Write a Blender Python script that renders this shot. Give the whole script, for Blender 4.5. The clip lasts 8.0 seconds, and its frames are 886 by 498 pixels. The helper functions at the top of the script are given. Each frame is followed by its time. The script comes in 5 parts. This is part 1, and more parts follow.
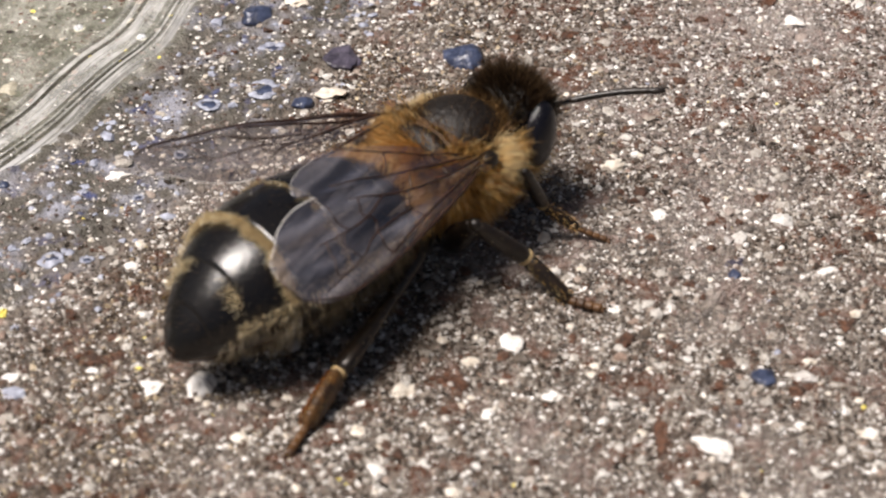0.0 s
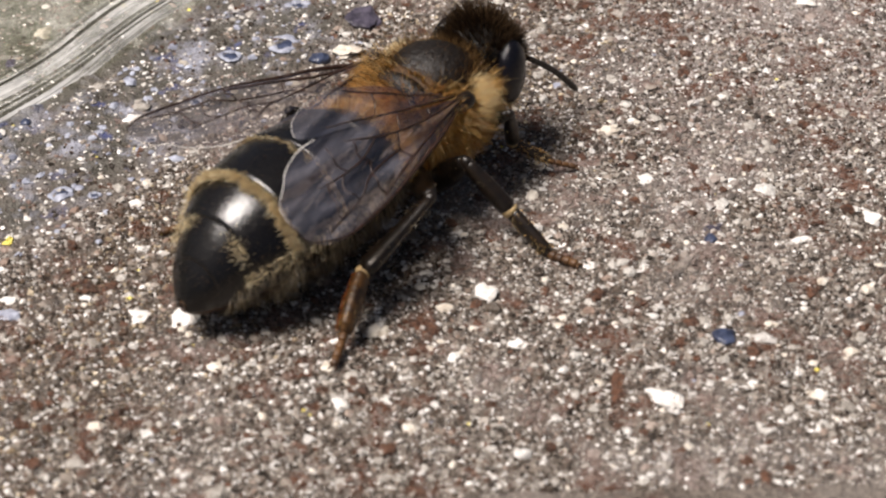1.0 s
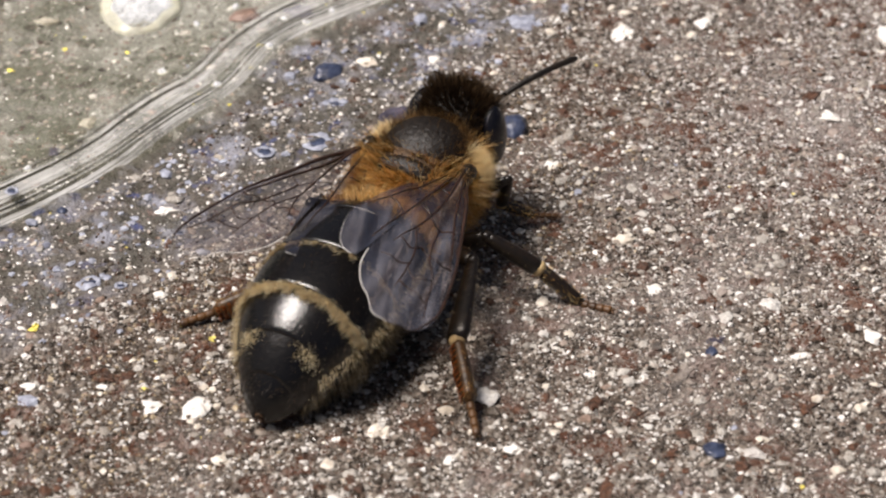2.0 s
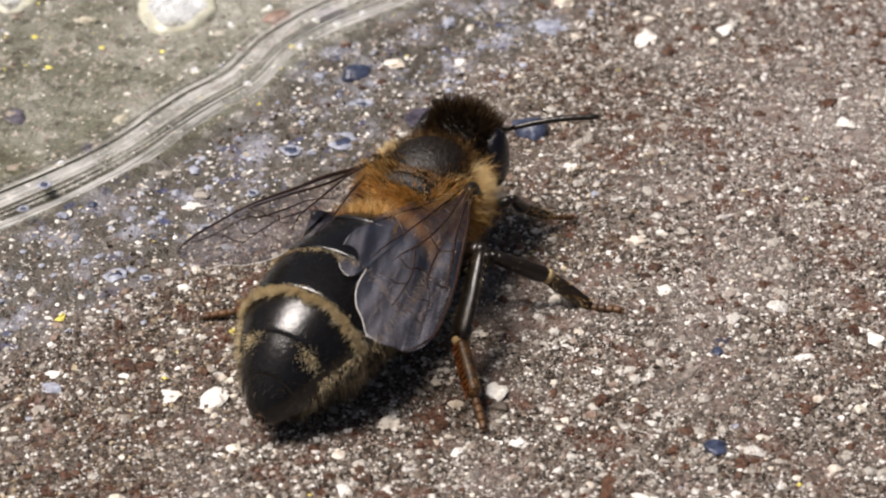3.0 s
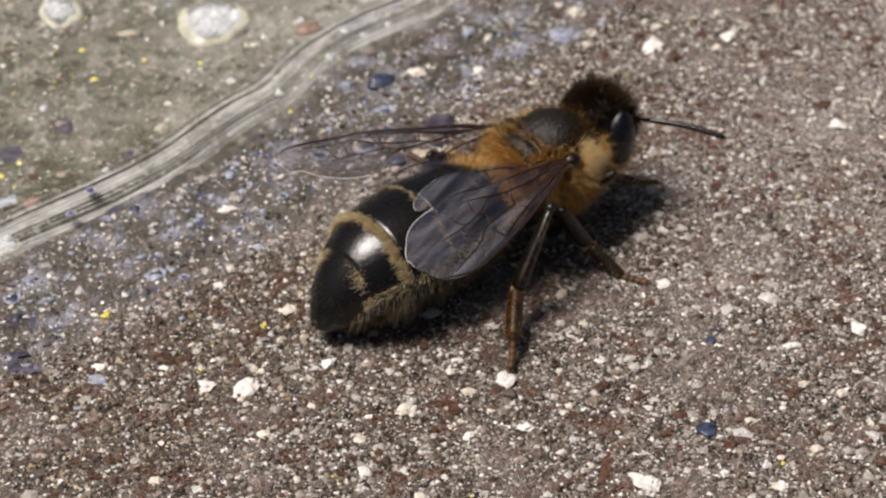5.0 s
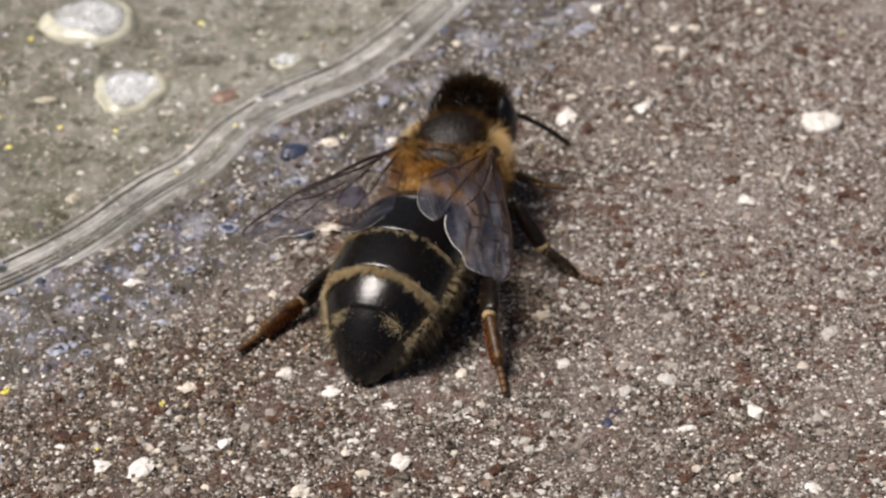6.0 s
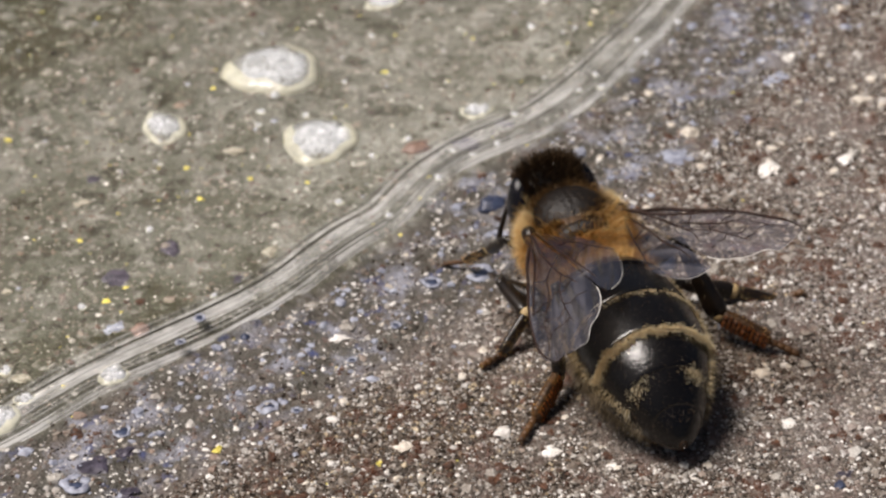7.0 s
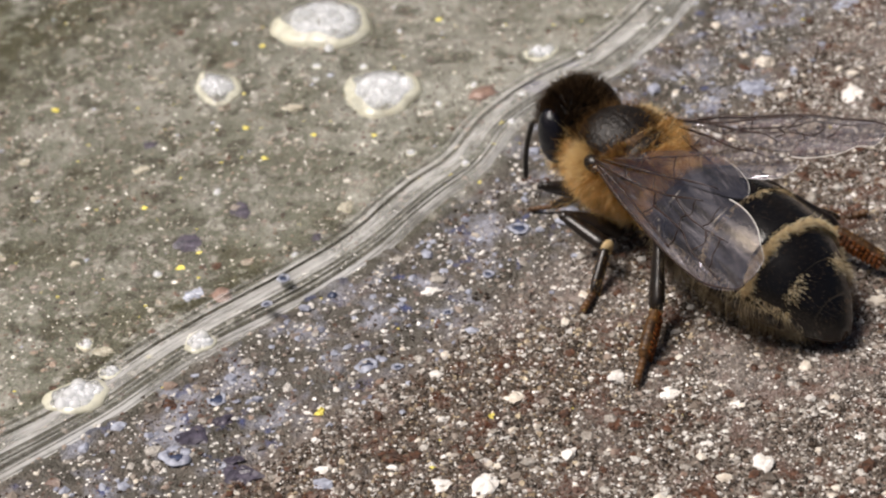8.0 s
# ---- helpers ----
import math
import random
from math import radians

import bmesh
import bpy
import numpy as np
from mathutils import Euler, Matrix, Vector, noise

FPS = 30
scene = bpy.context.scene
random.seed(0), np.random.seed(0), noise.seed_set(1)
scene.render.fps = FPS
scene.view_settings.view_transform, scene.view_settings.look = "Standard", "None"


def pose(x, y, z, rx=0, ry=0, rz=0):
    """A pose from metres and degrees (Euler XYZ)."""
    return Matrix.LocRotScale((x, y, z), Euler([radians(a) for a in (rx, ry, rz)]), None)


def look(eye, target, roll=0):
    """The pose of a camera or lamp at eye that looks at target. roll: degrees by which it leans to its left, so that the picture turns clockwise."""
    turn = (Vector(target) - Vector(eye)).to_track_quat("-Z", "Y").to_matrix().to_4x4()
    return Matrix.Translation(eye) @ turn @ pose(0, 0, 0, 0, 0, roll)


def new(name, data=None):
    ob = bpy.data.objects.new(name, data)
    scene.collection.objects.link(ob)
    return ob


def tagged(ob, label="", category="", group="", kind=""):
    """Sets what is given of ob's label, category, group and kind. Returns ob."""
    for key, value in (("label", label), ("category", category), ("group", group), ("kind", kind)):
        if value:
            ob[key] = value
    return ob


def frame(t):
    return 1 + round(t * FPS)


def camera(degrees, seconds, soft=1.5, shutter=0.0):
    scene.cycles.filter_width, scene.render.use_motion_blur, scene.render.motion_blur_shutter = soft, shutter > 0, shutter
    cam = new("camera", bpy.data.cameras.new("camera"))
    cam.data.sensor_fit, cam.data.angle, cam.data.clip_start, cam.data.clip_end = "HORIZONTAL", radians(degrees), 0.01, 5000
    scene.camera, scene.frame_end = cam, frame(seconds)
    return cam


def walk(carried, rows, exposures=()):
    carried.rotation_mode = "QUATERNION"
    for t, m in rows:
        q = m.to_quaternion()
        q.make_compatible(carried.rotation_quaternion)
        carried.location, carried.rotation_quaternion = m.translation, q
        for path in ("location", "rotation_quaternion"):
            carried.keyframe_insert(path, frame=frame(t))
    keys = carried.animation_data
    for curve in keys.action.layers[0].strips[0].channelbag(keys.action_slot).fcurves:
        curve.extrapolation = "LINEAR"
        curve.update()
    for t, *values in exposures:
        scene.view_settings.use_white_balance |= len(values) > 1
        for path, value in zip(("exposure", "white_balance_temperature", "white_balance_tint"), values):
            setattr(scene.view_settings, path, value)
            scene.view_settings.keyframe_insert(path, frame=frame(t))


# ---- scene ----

# ---- the camera and its way ----
MM = 0.001
cam = camera(20.0, 8.0, soft=2.15)
cam.data.dof.use_dof = True
cam.data.dof.focus_distance = 0.0728
cam.data.dof.aperture_fstop = 185.0


def view(t, ex, ey, ez, tx, ty, roll):
    return t, look((ex * MM, ey * MM, ez * MM), (tx * MM, ty * MM, 0), roll)


walk(cam, [
    view(0, -6.08, -56.37, 39.19, -0.057, -2.170, -0.51),
    view(0.5, -4.52, -57.75, 40.11, -0.472, -1.321, 0.14),
    view(1, -1.63, -59.62, 39.82, 0.117, -4.444, -0.37),
    view(1.5, -0.00, -60.39, 42.29, -0.001, -0.001, -0.00),
    view(2, 1.71, -60.51, 42.25, -0.235, 0.595, -0.34),
    view(2.2, 1.74, -60.53, 42.29, -0.783, 0.809, -0.49),
    view(3.3, 3.82, -63.26, 43.57, -0.980, -0.892, -1.00),
    view(3.5, 3.20, -64.18, 43.42, -1.934, -2.502, -1.45),
    view(4, 3.77, -66.06, 45.77, -2.282, -1.185, -1.92),
    view(4.2, 3.81, -66.60, 45.87, -2.399, -1.337, -2.08),
    view(5.3, 6.33, -66.15, 48.35, -0.469, 2.082, -2.21),
    view(5.5, 6.87, -65.71, 49.21, 0.091, 4.736, -1.91),
    view(5.8, 7.15, -64.71, 50.04, 0.996, 4.186, -0.98),
    view(6, 8.36, -65.04, 48.99, 1.562, 4.865, -1.77),
    view(6.2, 8.62, -64.98, 48.62, 1.352, 6.039, -2.23),
    view(6.5, 6.61, -63.93, 48.71, -0.752, 6.839, -1.74),
    view(6.7, 5.98, -63.35, 48.81, -2.994, 7.195, -2.93),
    view(7, 2.95, -63.72, 48.44, -5.783, 7.841, -2.46),
    view(7.2, 2.32, -63.35, 47.08, -6.651, 4.806, -2.58),
    view(7.5, -0.72, -63.07, 47.84, -9.767, 7.902, -3.43),
    view(8, -2.28, -62.02, 45.63, -8.415, 4.771, -4.79),
], exposures=[(0.0, 0.28), (2.2, 0.14), (3.4, 0.14), (5.3, -0.14), (7.0, -0.12), (8.0, -0.05)])

# ---- sky, sun, exposure ----
SUN = Vector((-0.41, -0.07, 0.91)).normalized()
world = bpy.data.worlds.new("sky")
scene.world = world
world.use_nodes = True
wn = world.node_tree.nodes
sky = wn.new("ShaderNodeTexSky")
sky.sky_type, sky.sun_disc = "NISHITA", False
sky.air_density, sky.dust_density, sky.ozone_density = 0.8, 6.0, 0.4
sky.sun_elevation = math.asin(SUN.z)
sky.sun_rotation = math.atan2(SUN.x, SUN.y)
wn["Background"].inputs[1].default_value = 0.036
world.node_tree.links.new(sky.outputs[0], wn["Background"].inputs[0])
sun = new("sun", bpy.data.lights.new("sun", "SUN"))
sun.data.energy, sun.data.angle, sun.data.color = 4.6, radians(25.0), (1.0, 0.92, 0.87)
sun.matrix_world = look(SUN * 2.0, (0, 0, 0))

# ---- materials ----
def material(name, build):
    m = bpy.data.materials.new(name)
    m.use_nodes = True
    t = m.node_tree
    t.nodes.clear()
    out = t.nodes.new("ShaderNodeOutputMaterial")
    shader = build(t)
    t.links.new(shader, out.inputs[0])
    return m


def put(t, socket, value):
    if isinstance(value, bpy.types.NodeSocket):
        t.links.new(value, socket)
    elif value is not None:
        if isinstance(value, tuple) and len(value) == 3 and len(socket.default_value) == 4:
            value = (*value, 1.0)
        socket.default_value = value


def noise_of(t, scale, detail=4.0, rough=0.55, vector=None, stretch=None, lo=0.35, hi=0.65):
    """A noise of 0 to 1, with scale in blobs a metre."""
    co = vector or t.nodes.new("ShaderNodeTexCoord").outputs["Object"]
    if stretch:
        mp = t.nodes.new("ShaderNodeMapping")
        mp.inputs["Scale"].default_value = stretch
        t.links.new(co, mp.inputs[0])
        co = mp.outputs[0]
    n = t.nodes.new("ShaderNodeTexNoise")
    t.links.new(co, n.inputs["Vector"])
    n.inputs["Scale"].default_value, n.inputs["Detail"].default_value, n.inputs["Roughness"].default_value = scale, detail, rough
    r = t.nodes.new("ShaderNodeMapRange")
    r.inputs[1].default_value, r.inputs[2].default_value = lo, hi
    t.links.new(n.outputs[0], r.inputs[0])
    return r.outputs[0]


def mixed(t, factor, a, b):
    m = t.nodes.new("ShaderNodeMix")
    m.data_type = "RGBA"
    put(t, m.inputs[0], factor)
    put(t, m.inputs[6], a)
    put(t, m.inputs[7], b)
    return m.outputs[2]


def math_of(t, kind, a, b=None):
    m = t.nodes.new("ShaderNodeMath")
    m.operation = kind
    put(t, m.inputs[0], a)
    put(t, m.inputs[1], b)
    return m.outputs[0]


def ramp_of(t, factor, stops):
    r = t.nodes.new("ShaderNodeValToRGB")
    els = r.color_ramp.elements
    while len(els) < len(stops):
        els.new(0.5)
    for e, (p, c) in zip(els, stops):
        e.position, e.color = p, (*c, 1.0)
    put(t, r.inputs[0], factor)
    return r.outputs[0]


def principled(t, color, rough=0.5, metal=0.0, bump=None, depth=0.00002, **more):
    p = t.nodes.new("ShaderNodeBsdfPrincipled")
    put(t, p.inputs["Base Color"], color)
    put(t, p.inputs["Roughness"], rough)
    put(t, p.inputs["Metallic"], metal)
    for k, v in more.items():
        put(t, p.inputs[k.replace("_", " ")], v)
    if bump is not None:
        b = t.nodes.new("ShaderNodeBump")
        b.inputs["Distance"].default_value = depth
        b.inputs["Strength"].default_value = 1.0
        t.links.new(bump, b.inputs["Height"])
        t.links.new(b.outputs[0], p.inputs["Normal"])
    return p.outputs[0]


def island(t):
    return t.nodes.new("ShaderNodeNewGeometry").outputs["Random Per Island"]


def blend(t, factor, a, b):
    m = t.nodes.new("ShaderNodeMixShader")
    put(t, m.inputs[0], factor)
    t.links.new(a, m.inputs[1])
    t.links.new(b, m.inputs[2])
    return m.outputs[0]


def concrete(t):
    """Damp sandy concrete: brown-grey matrix; the attribute 'wet' is 1 in the puddle's bed, 'film' on the grey crust beside it."""
    wet = t.nodes.new("ShaderNodeAttribute")
    wet.attribute_name = "wet"
    film = t.nodes.new("ShaderNodeAttribute")
    film.attribute_name = "film"
    big = noise_of(t, 260, 5, 0.6)
    mid = noise_of(t, 1500, 5, 0.65)
    fine = noise_of(t, 7000, 3, 0.6)
    slab_tone = mixed(t, fine, (0.045, 0.034, 0.026), (0.23, 0.188, 0.150))
    slab_tone = mixed(t, math_of(t, "MULTIPLY", noise_of(t, 800, 5, 0.65, lo=0.54, hi=0.63), 0.7), slab_tone, (0.10, 0.042, 0.026))
    slab_tone = mixed(t, math_of(t, "MULTIPLY", big, 0.5), slab_tone, (0.30, 0.265, 0.235))
    crust = mixed(t, mid, (0.056, 0.049, 0.036), (0.150, 0.139, 0.118))
    crust = mixed(t, math_of(t, "MULTIPLY", noise_of(t, 600, 4, 0.6, lo=0.49, hi=0.65), 0.85), crust, (0.42, 0.43, 0.51))
    crust = mixed(t, noise_of(t, 1100, 3, 0.5, lo=0.62, hi=0.70), crust, (0.07, 0.085, 0.20))
    damp = t.nodes.new("ShaderNodeAttribute")
    damp.attribute_name = "damp"
    pale_slab = t.nodes.new("ShaderNodeAttribute")
    pale_slab.attribute_name = "slab_tone"
    slab_tone = mixed(t, math_of(t, "MULTIPLY", pale_slab.outputs["Fac"], 0.5), slab_tone, (0.35, 0.318, 0.297))
    slab_tone = mixed(t, math_of(t, "MULTIPLY", damp.outputs["Fac"], 0.4), slab_tone, (0.055, 0.041, 0.029))
    deep_and_rim = t.nodes.new("ShaderNodeAttribute")
    deep_and_rim.attribute_name = "deep_and_rim"
    # olive algae further in; the band by the rim is painted shade
    algae_shade = math_of(t, "ADD", math_of(t, "MULTIPLY", noise_of(t, 150, 5, 0.6, lo=0.42, hi=0.60), 0.9), math_of(t, "SUBTRACT", deep_and_rim.outputs["Fac"], 0.10))
    clamp = t.nodes.new("ShaderNodeClamp")
    t.links.new(algae_shade, clamp.inputs[0])
    bed = mixed(t, clamp.outputs[0], (0.192, 0.194, 0.163), (0.050, 0.048, 0.019))
    # hazy sky light on the water, put into the bed's colour as paleness
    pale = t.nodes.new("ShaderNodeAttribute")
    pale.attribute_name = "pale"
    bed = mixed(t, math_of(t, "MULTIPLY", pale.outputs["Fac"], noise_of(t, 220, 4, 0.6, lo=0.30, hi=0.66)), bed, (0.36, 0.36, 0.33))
    bed = mixed(t, math_of(t, "MULTIPLY", mid, 0.6), bed, (0.098, 0.090, 0.062))
    bed = mixed(t, math_of(t, "MULTIPLY", noise_of(t, 750, 4, 0.6, lo=0.51, hi=0.62), 0.55), bed, (0.34, 0.335, 0.305))
    bed = mixed(t, math_of(t, "MULTIPLY", noise_of(t, 1700, 3, 0.55, lo=0.57, hi=0.66), 0.8), bed, (0.38, 0.37, 0.34))
    bed = mixed(t, math_of(t, "MULTIPLY", noise_of(t, 330, 5, 0.65, lo=0.49, hi=0.66), 0.66), bed, (0.056, 0.052, 0.022))
    bed = mixed(t, math_of(t, "MULTIPLY", noise_of(t, 900, 3, 0.6, lo=0.54, hi=0.63), 0.7), bed, (0.040, 0.035, 0.016))
    edge = math_of(t, "MULTIPLY", film.outputs["Fac"], noise_of(t, 500, 4, 0.6, lo=0.26, hi=0.52))
    col = mixed(t, edge, slab_tone, crust)
    col = mixed(t, wet.outputs["Fac"], col, bed)
    rough = math_of(t, "SUBTRACT", 0.72, math_of(t, "MULTIPLY", fine, 0.35))
    return principled(t, col, rough, bump=math_of(t, "ADD", fine, math_of(t, "MULTIPLY", mid, 2.0)), depth=0.00006)


CONCRETE = material("concrete", concrete)


def grain_material(name, stops, rough=0.35, spec=0.5, stain=0.8):
    def build(t):
        col = ramp_of(t, island(t), stops)
        col = mixed(t, math_of(t, "MULTIPLY", noise_of(t, 9000, 3), 0.35), col, (0.16, 0.13, 0.10))
        col = mixed(t, math_of(t, "MULTIPLY", noise_of(t, 750, 4, 0.6, lo=0.54, hi=0.61), stain), col, (0.115, 0.047, 0.026))
        col = mixed(t, math_of(t, "MULTIPLY", noise_of(t, 190, 4, 0.6, lo=0.50, hi=0.66), stain * 0.6), col, (0.42, 0.38, 0.355))
        return principled(t, col, rough, bump=noise_of(t, 14000, 2), depth=0.00002, Specular_IOR_Level=spec)
    return material(name, build)


def solid_material(name, a, b, scale=5000, rough=0.4, depth=0.00002, **more):
    def build(t):
        n = noise_of(t, scale, 4, 0.6)
        return principled(t, mixed(t, n, a, b), rough, bump=n, depth=depth, **more)
    return material(name, build)


SAND = grain_material("sand", [(0.0, (0.015, 0.011, 0.009)), (0.32, (0.034, 0.026, 0.020)), (0.53, (0.105, 0.080, 0.062)),
                               (0.60, (0.10, 0.048, 0.03)), (0.72, (0.30, 0.26, 0.22)), (0.86, (0.55, 0.515, 0.465)), (1.0, (0.92, 0.90, 0.87))], 0.11)
PALE_SAND = grain_material("slab_sand", [(0.0, (0.050, 0.042, 0.037)), (0.25, (0.14, 0.115, 0.103)), (0.5, (0.29, 0.25, 0.230)), (0.62, (0.18, 0.105, 0.08)), (0.8, (0.50, 0.455, 0.43)), (1.0, (0.92, 0.90, 0.89))], 0.14)
DAMP_SAND = grain_material("damp_sand", [(0.0, (0.022, 0.016, 0.011)), (0.3, (0.055, 0.038, 0.024)), (0.55, (0.12, 0.084, 0.052)),
                                         (0.72, (0.075, 0.03, 0.017)), (0.86, (0.31, 0.235, 0.145)), (1.0, (0.78, 0.66, 0.46))], 0.15, 0.6)
QUARTZ_SAND = grain_material("quartz_sand", [(0.0, (0.34, 0.31, 0.27)), (0.6, (0.58, 0.55, 0.50)), (1.0, (0.86, 0.84, 0.80))], 0.16, 0.5, 0.15)
MID_SAND = grain_material("coarse_sand", [(0.0, (0.06, 0.046, 0.034)), (0.35, (0.18, 0.145, 0.115)), (0.7, (0.36, 0.31, 0.26)), (0.85, (0.30, 0.20, 0.15)), (1.0, (0.48, 0.44, 0.39))], 0.4)
SILTED = solid_material("silted_stone", (0.46, 0.43, 0.36), (0.26, 0.235, 0.18), 3000, 0.4)
BED_SAND = grain_material("bed_sand", [(0.0, (0.035, 0.031, 0.018)), (0.35, (0.075, 0.068, 0.044)), (0.65, (0.20, 0.185, 0.15)), (0.9, (0.36, 0.345, 0.31)), (1.0, (0.62, 0.60, 0.56))], 0.4, 0.5, 0.1)
QUARTZ = solid_material("quartz", (0.92, 0.90, 0.87), (0.70, 0.66, 0.60), 3500, 0.18)
CREAM = solid_material("feldspar", (0.82, 0.77, 0.68), (0.54, 0.47, 0.38), 3000, 0.4)
RUST = solid_material("ironstone", (0.14, 0.060, 0.030), (0.035, 0.019, 0.012), 5000, 0.5, 0.00006)
BLUE = solid_material("slate_blue", (0.020, 0.026, 0.05), (0.072, 0.09, 0.155), 3000, 0.3)
PALE_BLUE = solid_material("chalk_blue", (0.46, 0.49, 0.58), (0.20, 0.21, 0.27), 3500, 0.45)
POLLEN = solid_material("pollen", (0.86, 0.76, 0.16), (0.74, 0.62, 0.14), 8000, 0.55)
RUST_DARK = solid_material("purple_stone", (0.030, 0.026, 0.038), (0.105, 0.092, 0.125), 3000, 0.35)
PINK = solid_material("pink_stone", (0.26, 0.17, 0.14), (0.16, 0.10, 0.08), 3000, 0.4)

CUTICLE = solid_material("black_cuticle", (0.0025, 0.002, 0.002), (0.006, 0.005, 0.004), 9000, 0.19, 0.000004, Specular_IOR_Level=0.62)
BROWN = solid_material("brown_cuticle", (0.030, 0.016, 0.009), (0.065, 0.036, 0.018), 3000, 0.3, 0.000006)
SCUTUM = solid_material("scutum_cuticle", (0.005, 0.0035, 0.0025), (0.014, 0.009, 0.005), 6000, 0.44, 0.000018, Specular_IOR_Level=0.4)
PELT = solid_material("thorax_skin", (0.06, 0.031, 0.011), (0.10, 0.052, 0.018), 3000, 0.6)
LEG = solid_material("leg_cuticle", (0.006, 0.0045, 0.0035), (0.016, 0.010, 0.006), 3000, 0.33, 0.000006)
TARSUS = solid_material("tarsus_cuticle", (0.13, 0.06, 0.018), (0.045, 0.021, 0.008), 3000, 0.5, 0.000006)
SHANK = solid_material("shank_cuticle", (0.12, 0.056, 0.014), (0.022, 0.011, 0.005), 2500, 0.45, 0.000006)
JOINT = solid_material("pale_joint", (0.55, 0.42, 0.22), (0.40, 0.28, 0.13), 4000, 0.5)
EYE = solid_material("eye", (0.003, 0.003, 0.005), (0.008, 0.007, 0.010), 30000, 0.09, 0.000004)


def fur_material(name, stops):
    def build(t):
        col = ramp_of(t, island(t), stops)
        p = t.nodes.new("ShaderNodeBsdfTranslucent")
        t.links.new(col, p.inputs[0])
        return blend(t, 0.5, principled(t, col, 0.36), p.outputs[0])
    return material(name, build)


FUR_GOLD = fur_material("golden_fur", [(0.0, (0.20, 0.10, 0.026)), (0.25, (0.58, 0.34, 0.10)), (0.65, (0.95, 0.66, 0.25)), (1.0, (0.99, 0.88, 0.55))])
FUR_PALE = fur_material("pale_fur", [(0.0, (0.82, 0.64, 0.34)), (1.0, (0.99, 0.90, 0.62))])
FUR_RED = fur_material("red_comb_hair", [(0.0, (0.16, 0.042, 0.011)), (1.0, (0.46, 0.16, 0.04))])
FUR_FRINGE = fur_material("fringe_fur", [(0.0, (0.07, 0.05, 0.03)), (0.5, (0.25, 0.19, 0.11)), (1.0, (0.70, 0.60, 0.42))])
FUR_DARK = fur_material("dark_fur", [(0.0, (0.022, 0.014, 0.009)), (0.6, (0.075, 0.046, 0.025)), (1.0, (0.24, 0.15, 0.075))])
FUR_BROWN = fur_material("brown_fur", [(0.0, (0.05, 0.028, 0.012)), (0.6, (0.20, 0.115, 0.045)), (1.0, (0.58, 0.36, 0.15))])
FUR_BAND = fur_material("band_fur", [(0.0, (0.44, 0.35, 0.20)), (0.5, (0.82, 0.70, 0.46)), (1.0, (0.99, 0.95, 0.78))])


def wing_film(t):
    """A clear brownish film: it lets light through and shines by its Fresnel gloss, with more sky sheen painted in."""
    clear = t.nodes.new("ShaderNodeBsdfTransparent")
    put(t, clear.inputs[0], mixed(t, noise_of(t, 1200, 3), (0.70, 0.645, 0.57), (0.84, 0.79, 0.73)))
    gloss = t.nodes.new("ShaderNodeBsdfGlossy")
    gloss.inputs["Roughness"].default_value = 0.13
    put(t, gloss.inputs[0], mixed(t, noise_of(t, 500, 2), (0.74, 0.76, 0.95), (0.92, 0.88, 0.95)))
    fres = t.nodes.new("ShaderNodeFresnel")
    fres.inputs[0].default_value = 1.5
    b = t.nodes.new("ShaderNodeBump")
    b.inputs["Distance"].default_value = 0.00016
    t.links.new(noise_of(t, 900, 3, 0.5, stretch=(0.22, 1.5, 1)), b.inputs["Height"])
    t.links.new(b.outputs[0], gloss.inputs["Normal"])
    t.links.new(b.outputs[0], fres.inputs["Normal"])
    sheen = t.nodes.new("ShaderNodeBsdfDiffuse")
    put(t, sheen.inputs[0], mixed(t, noise_of(t, 900, 3, 0.5, stretch=(0.3, 1.6, 1)), (0.44, 0.41, 0.45), (0.74, 0.71, 0.78)))
    streak = noise_of(t, 1500, 4, 0.6, stretch=(0.16, 1.3, 1), lo=0.46, hi=0.66)
    # film haze and sky sheen, painted in grey: none near the root, more outward
    place = t.nodes.new("ShaderNodeSeparateXYZ")
    t.links.new(t.nodes.new("ShaderNodeTexCoord").outputs["Object"], place.inputs[0])
    out = t.nodes.new("ShaderNodeMapRange")
    out.inputs[1].default_value, out.inputs[2].default_value = -0.0015, -0.0035
    t.links.new(place.outputs[0], out.inputs[0])
    haze = math_of(t, "MULTIPLY", math_of(t, "ADD", math_of(t, "MULTIPLY", streak, 0.13), 0.022), out.outputs[0])
    tip = t.nodes.new("ShaderNodeMapRange")
    tip.inputs[1].default_value, tip.inputs[2].default_value = -0.0042, -0.0066
    t.links.new(place.outputs[0], tip.inputs[0])
    haze = math_of(t, "ADD", haze, math_of(t, "MULTIPLY", tip.outputs[0], math_of(t, "ADD", math_of(t, "MULTIPLY", streak, 0.07), 0.035)))
    film = blend(t, haze, clear.outputs[0], sheen.outputs[0])
    return blend(t, math_of(t, "MINIMUM", math_of(t, "MULTIPLY", fres.outputs[0], 3.2), 0.32), film, gloss.outputs[0])


WING = material("wing_film", wing_film)
VEIN = solid_material("wing_vein", (0.014, 0.007, 0.004), (0.04, 0.017, 0.009), 5000, 0.35)
# the white stands in for the sun's glint on the wing's edge
WING_EDGE = solid_material("wing_edge", (0.92, 0.89, 0.84), (0.72, 0.68, 0.62), 4000, 0.12, Specular_IOR_Level=1.0)


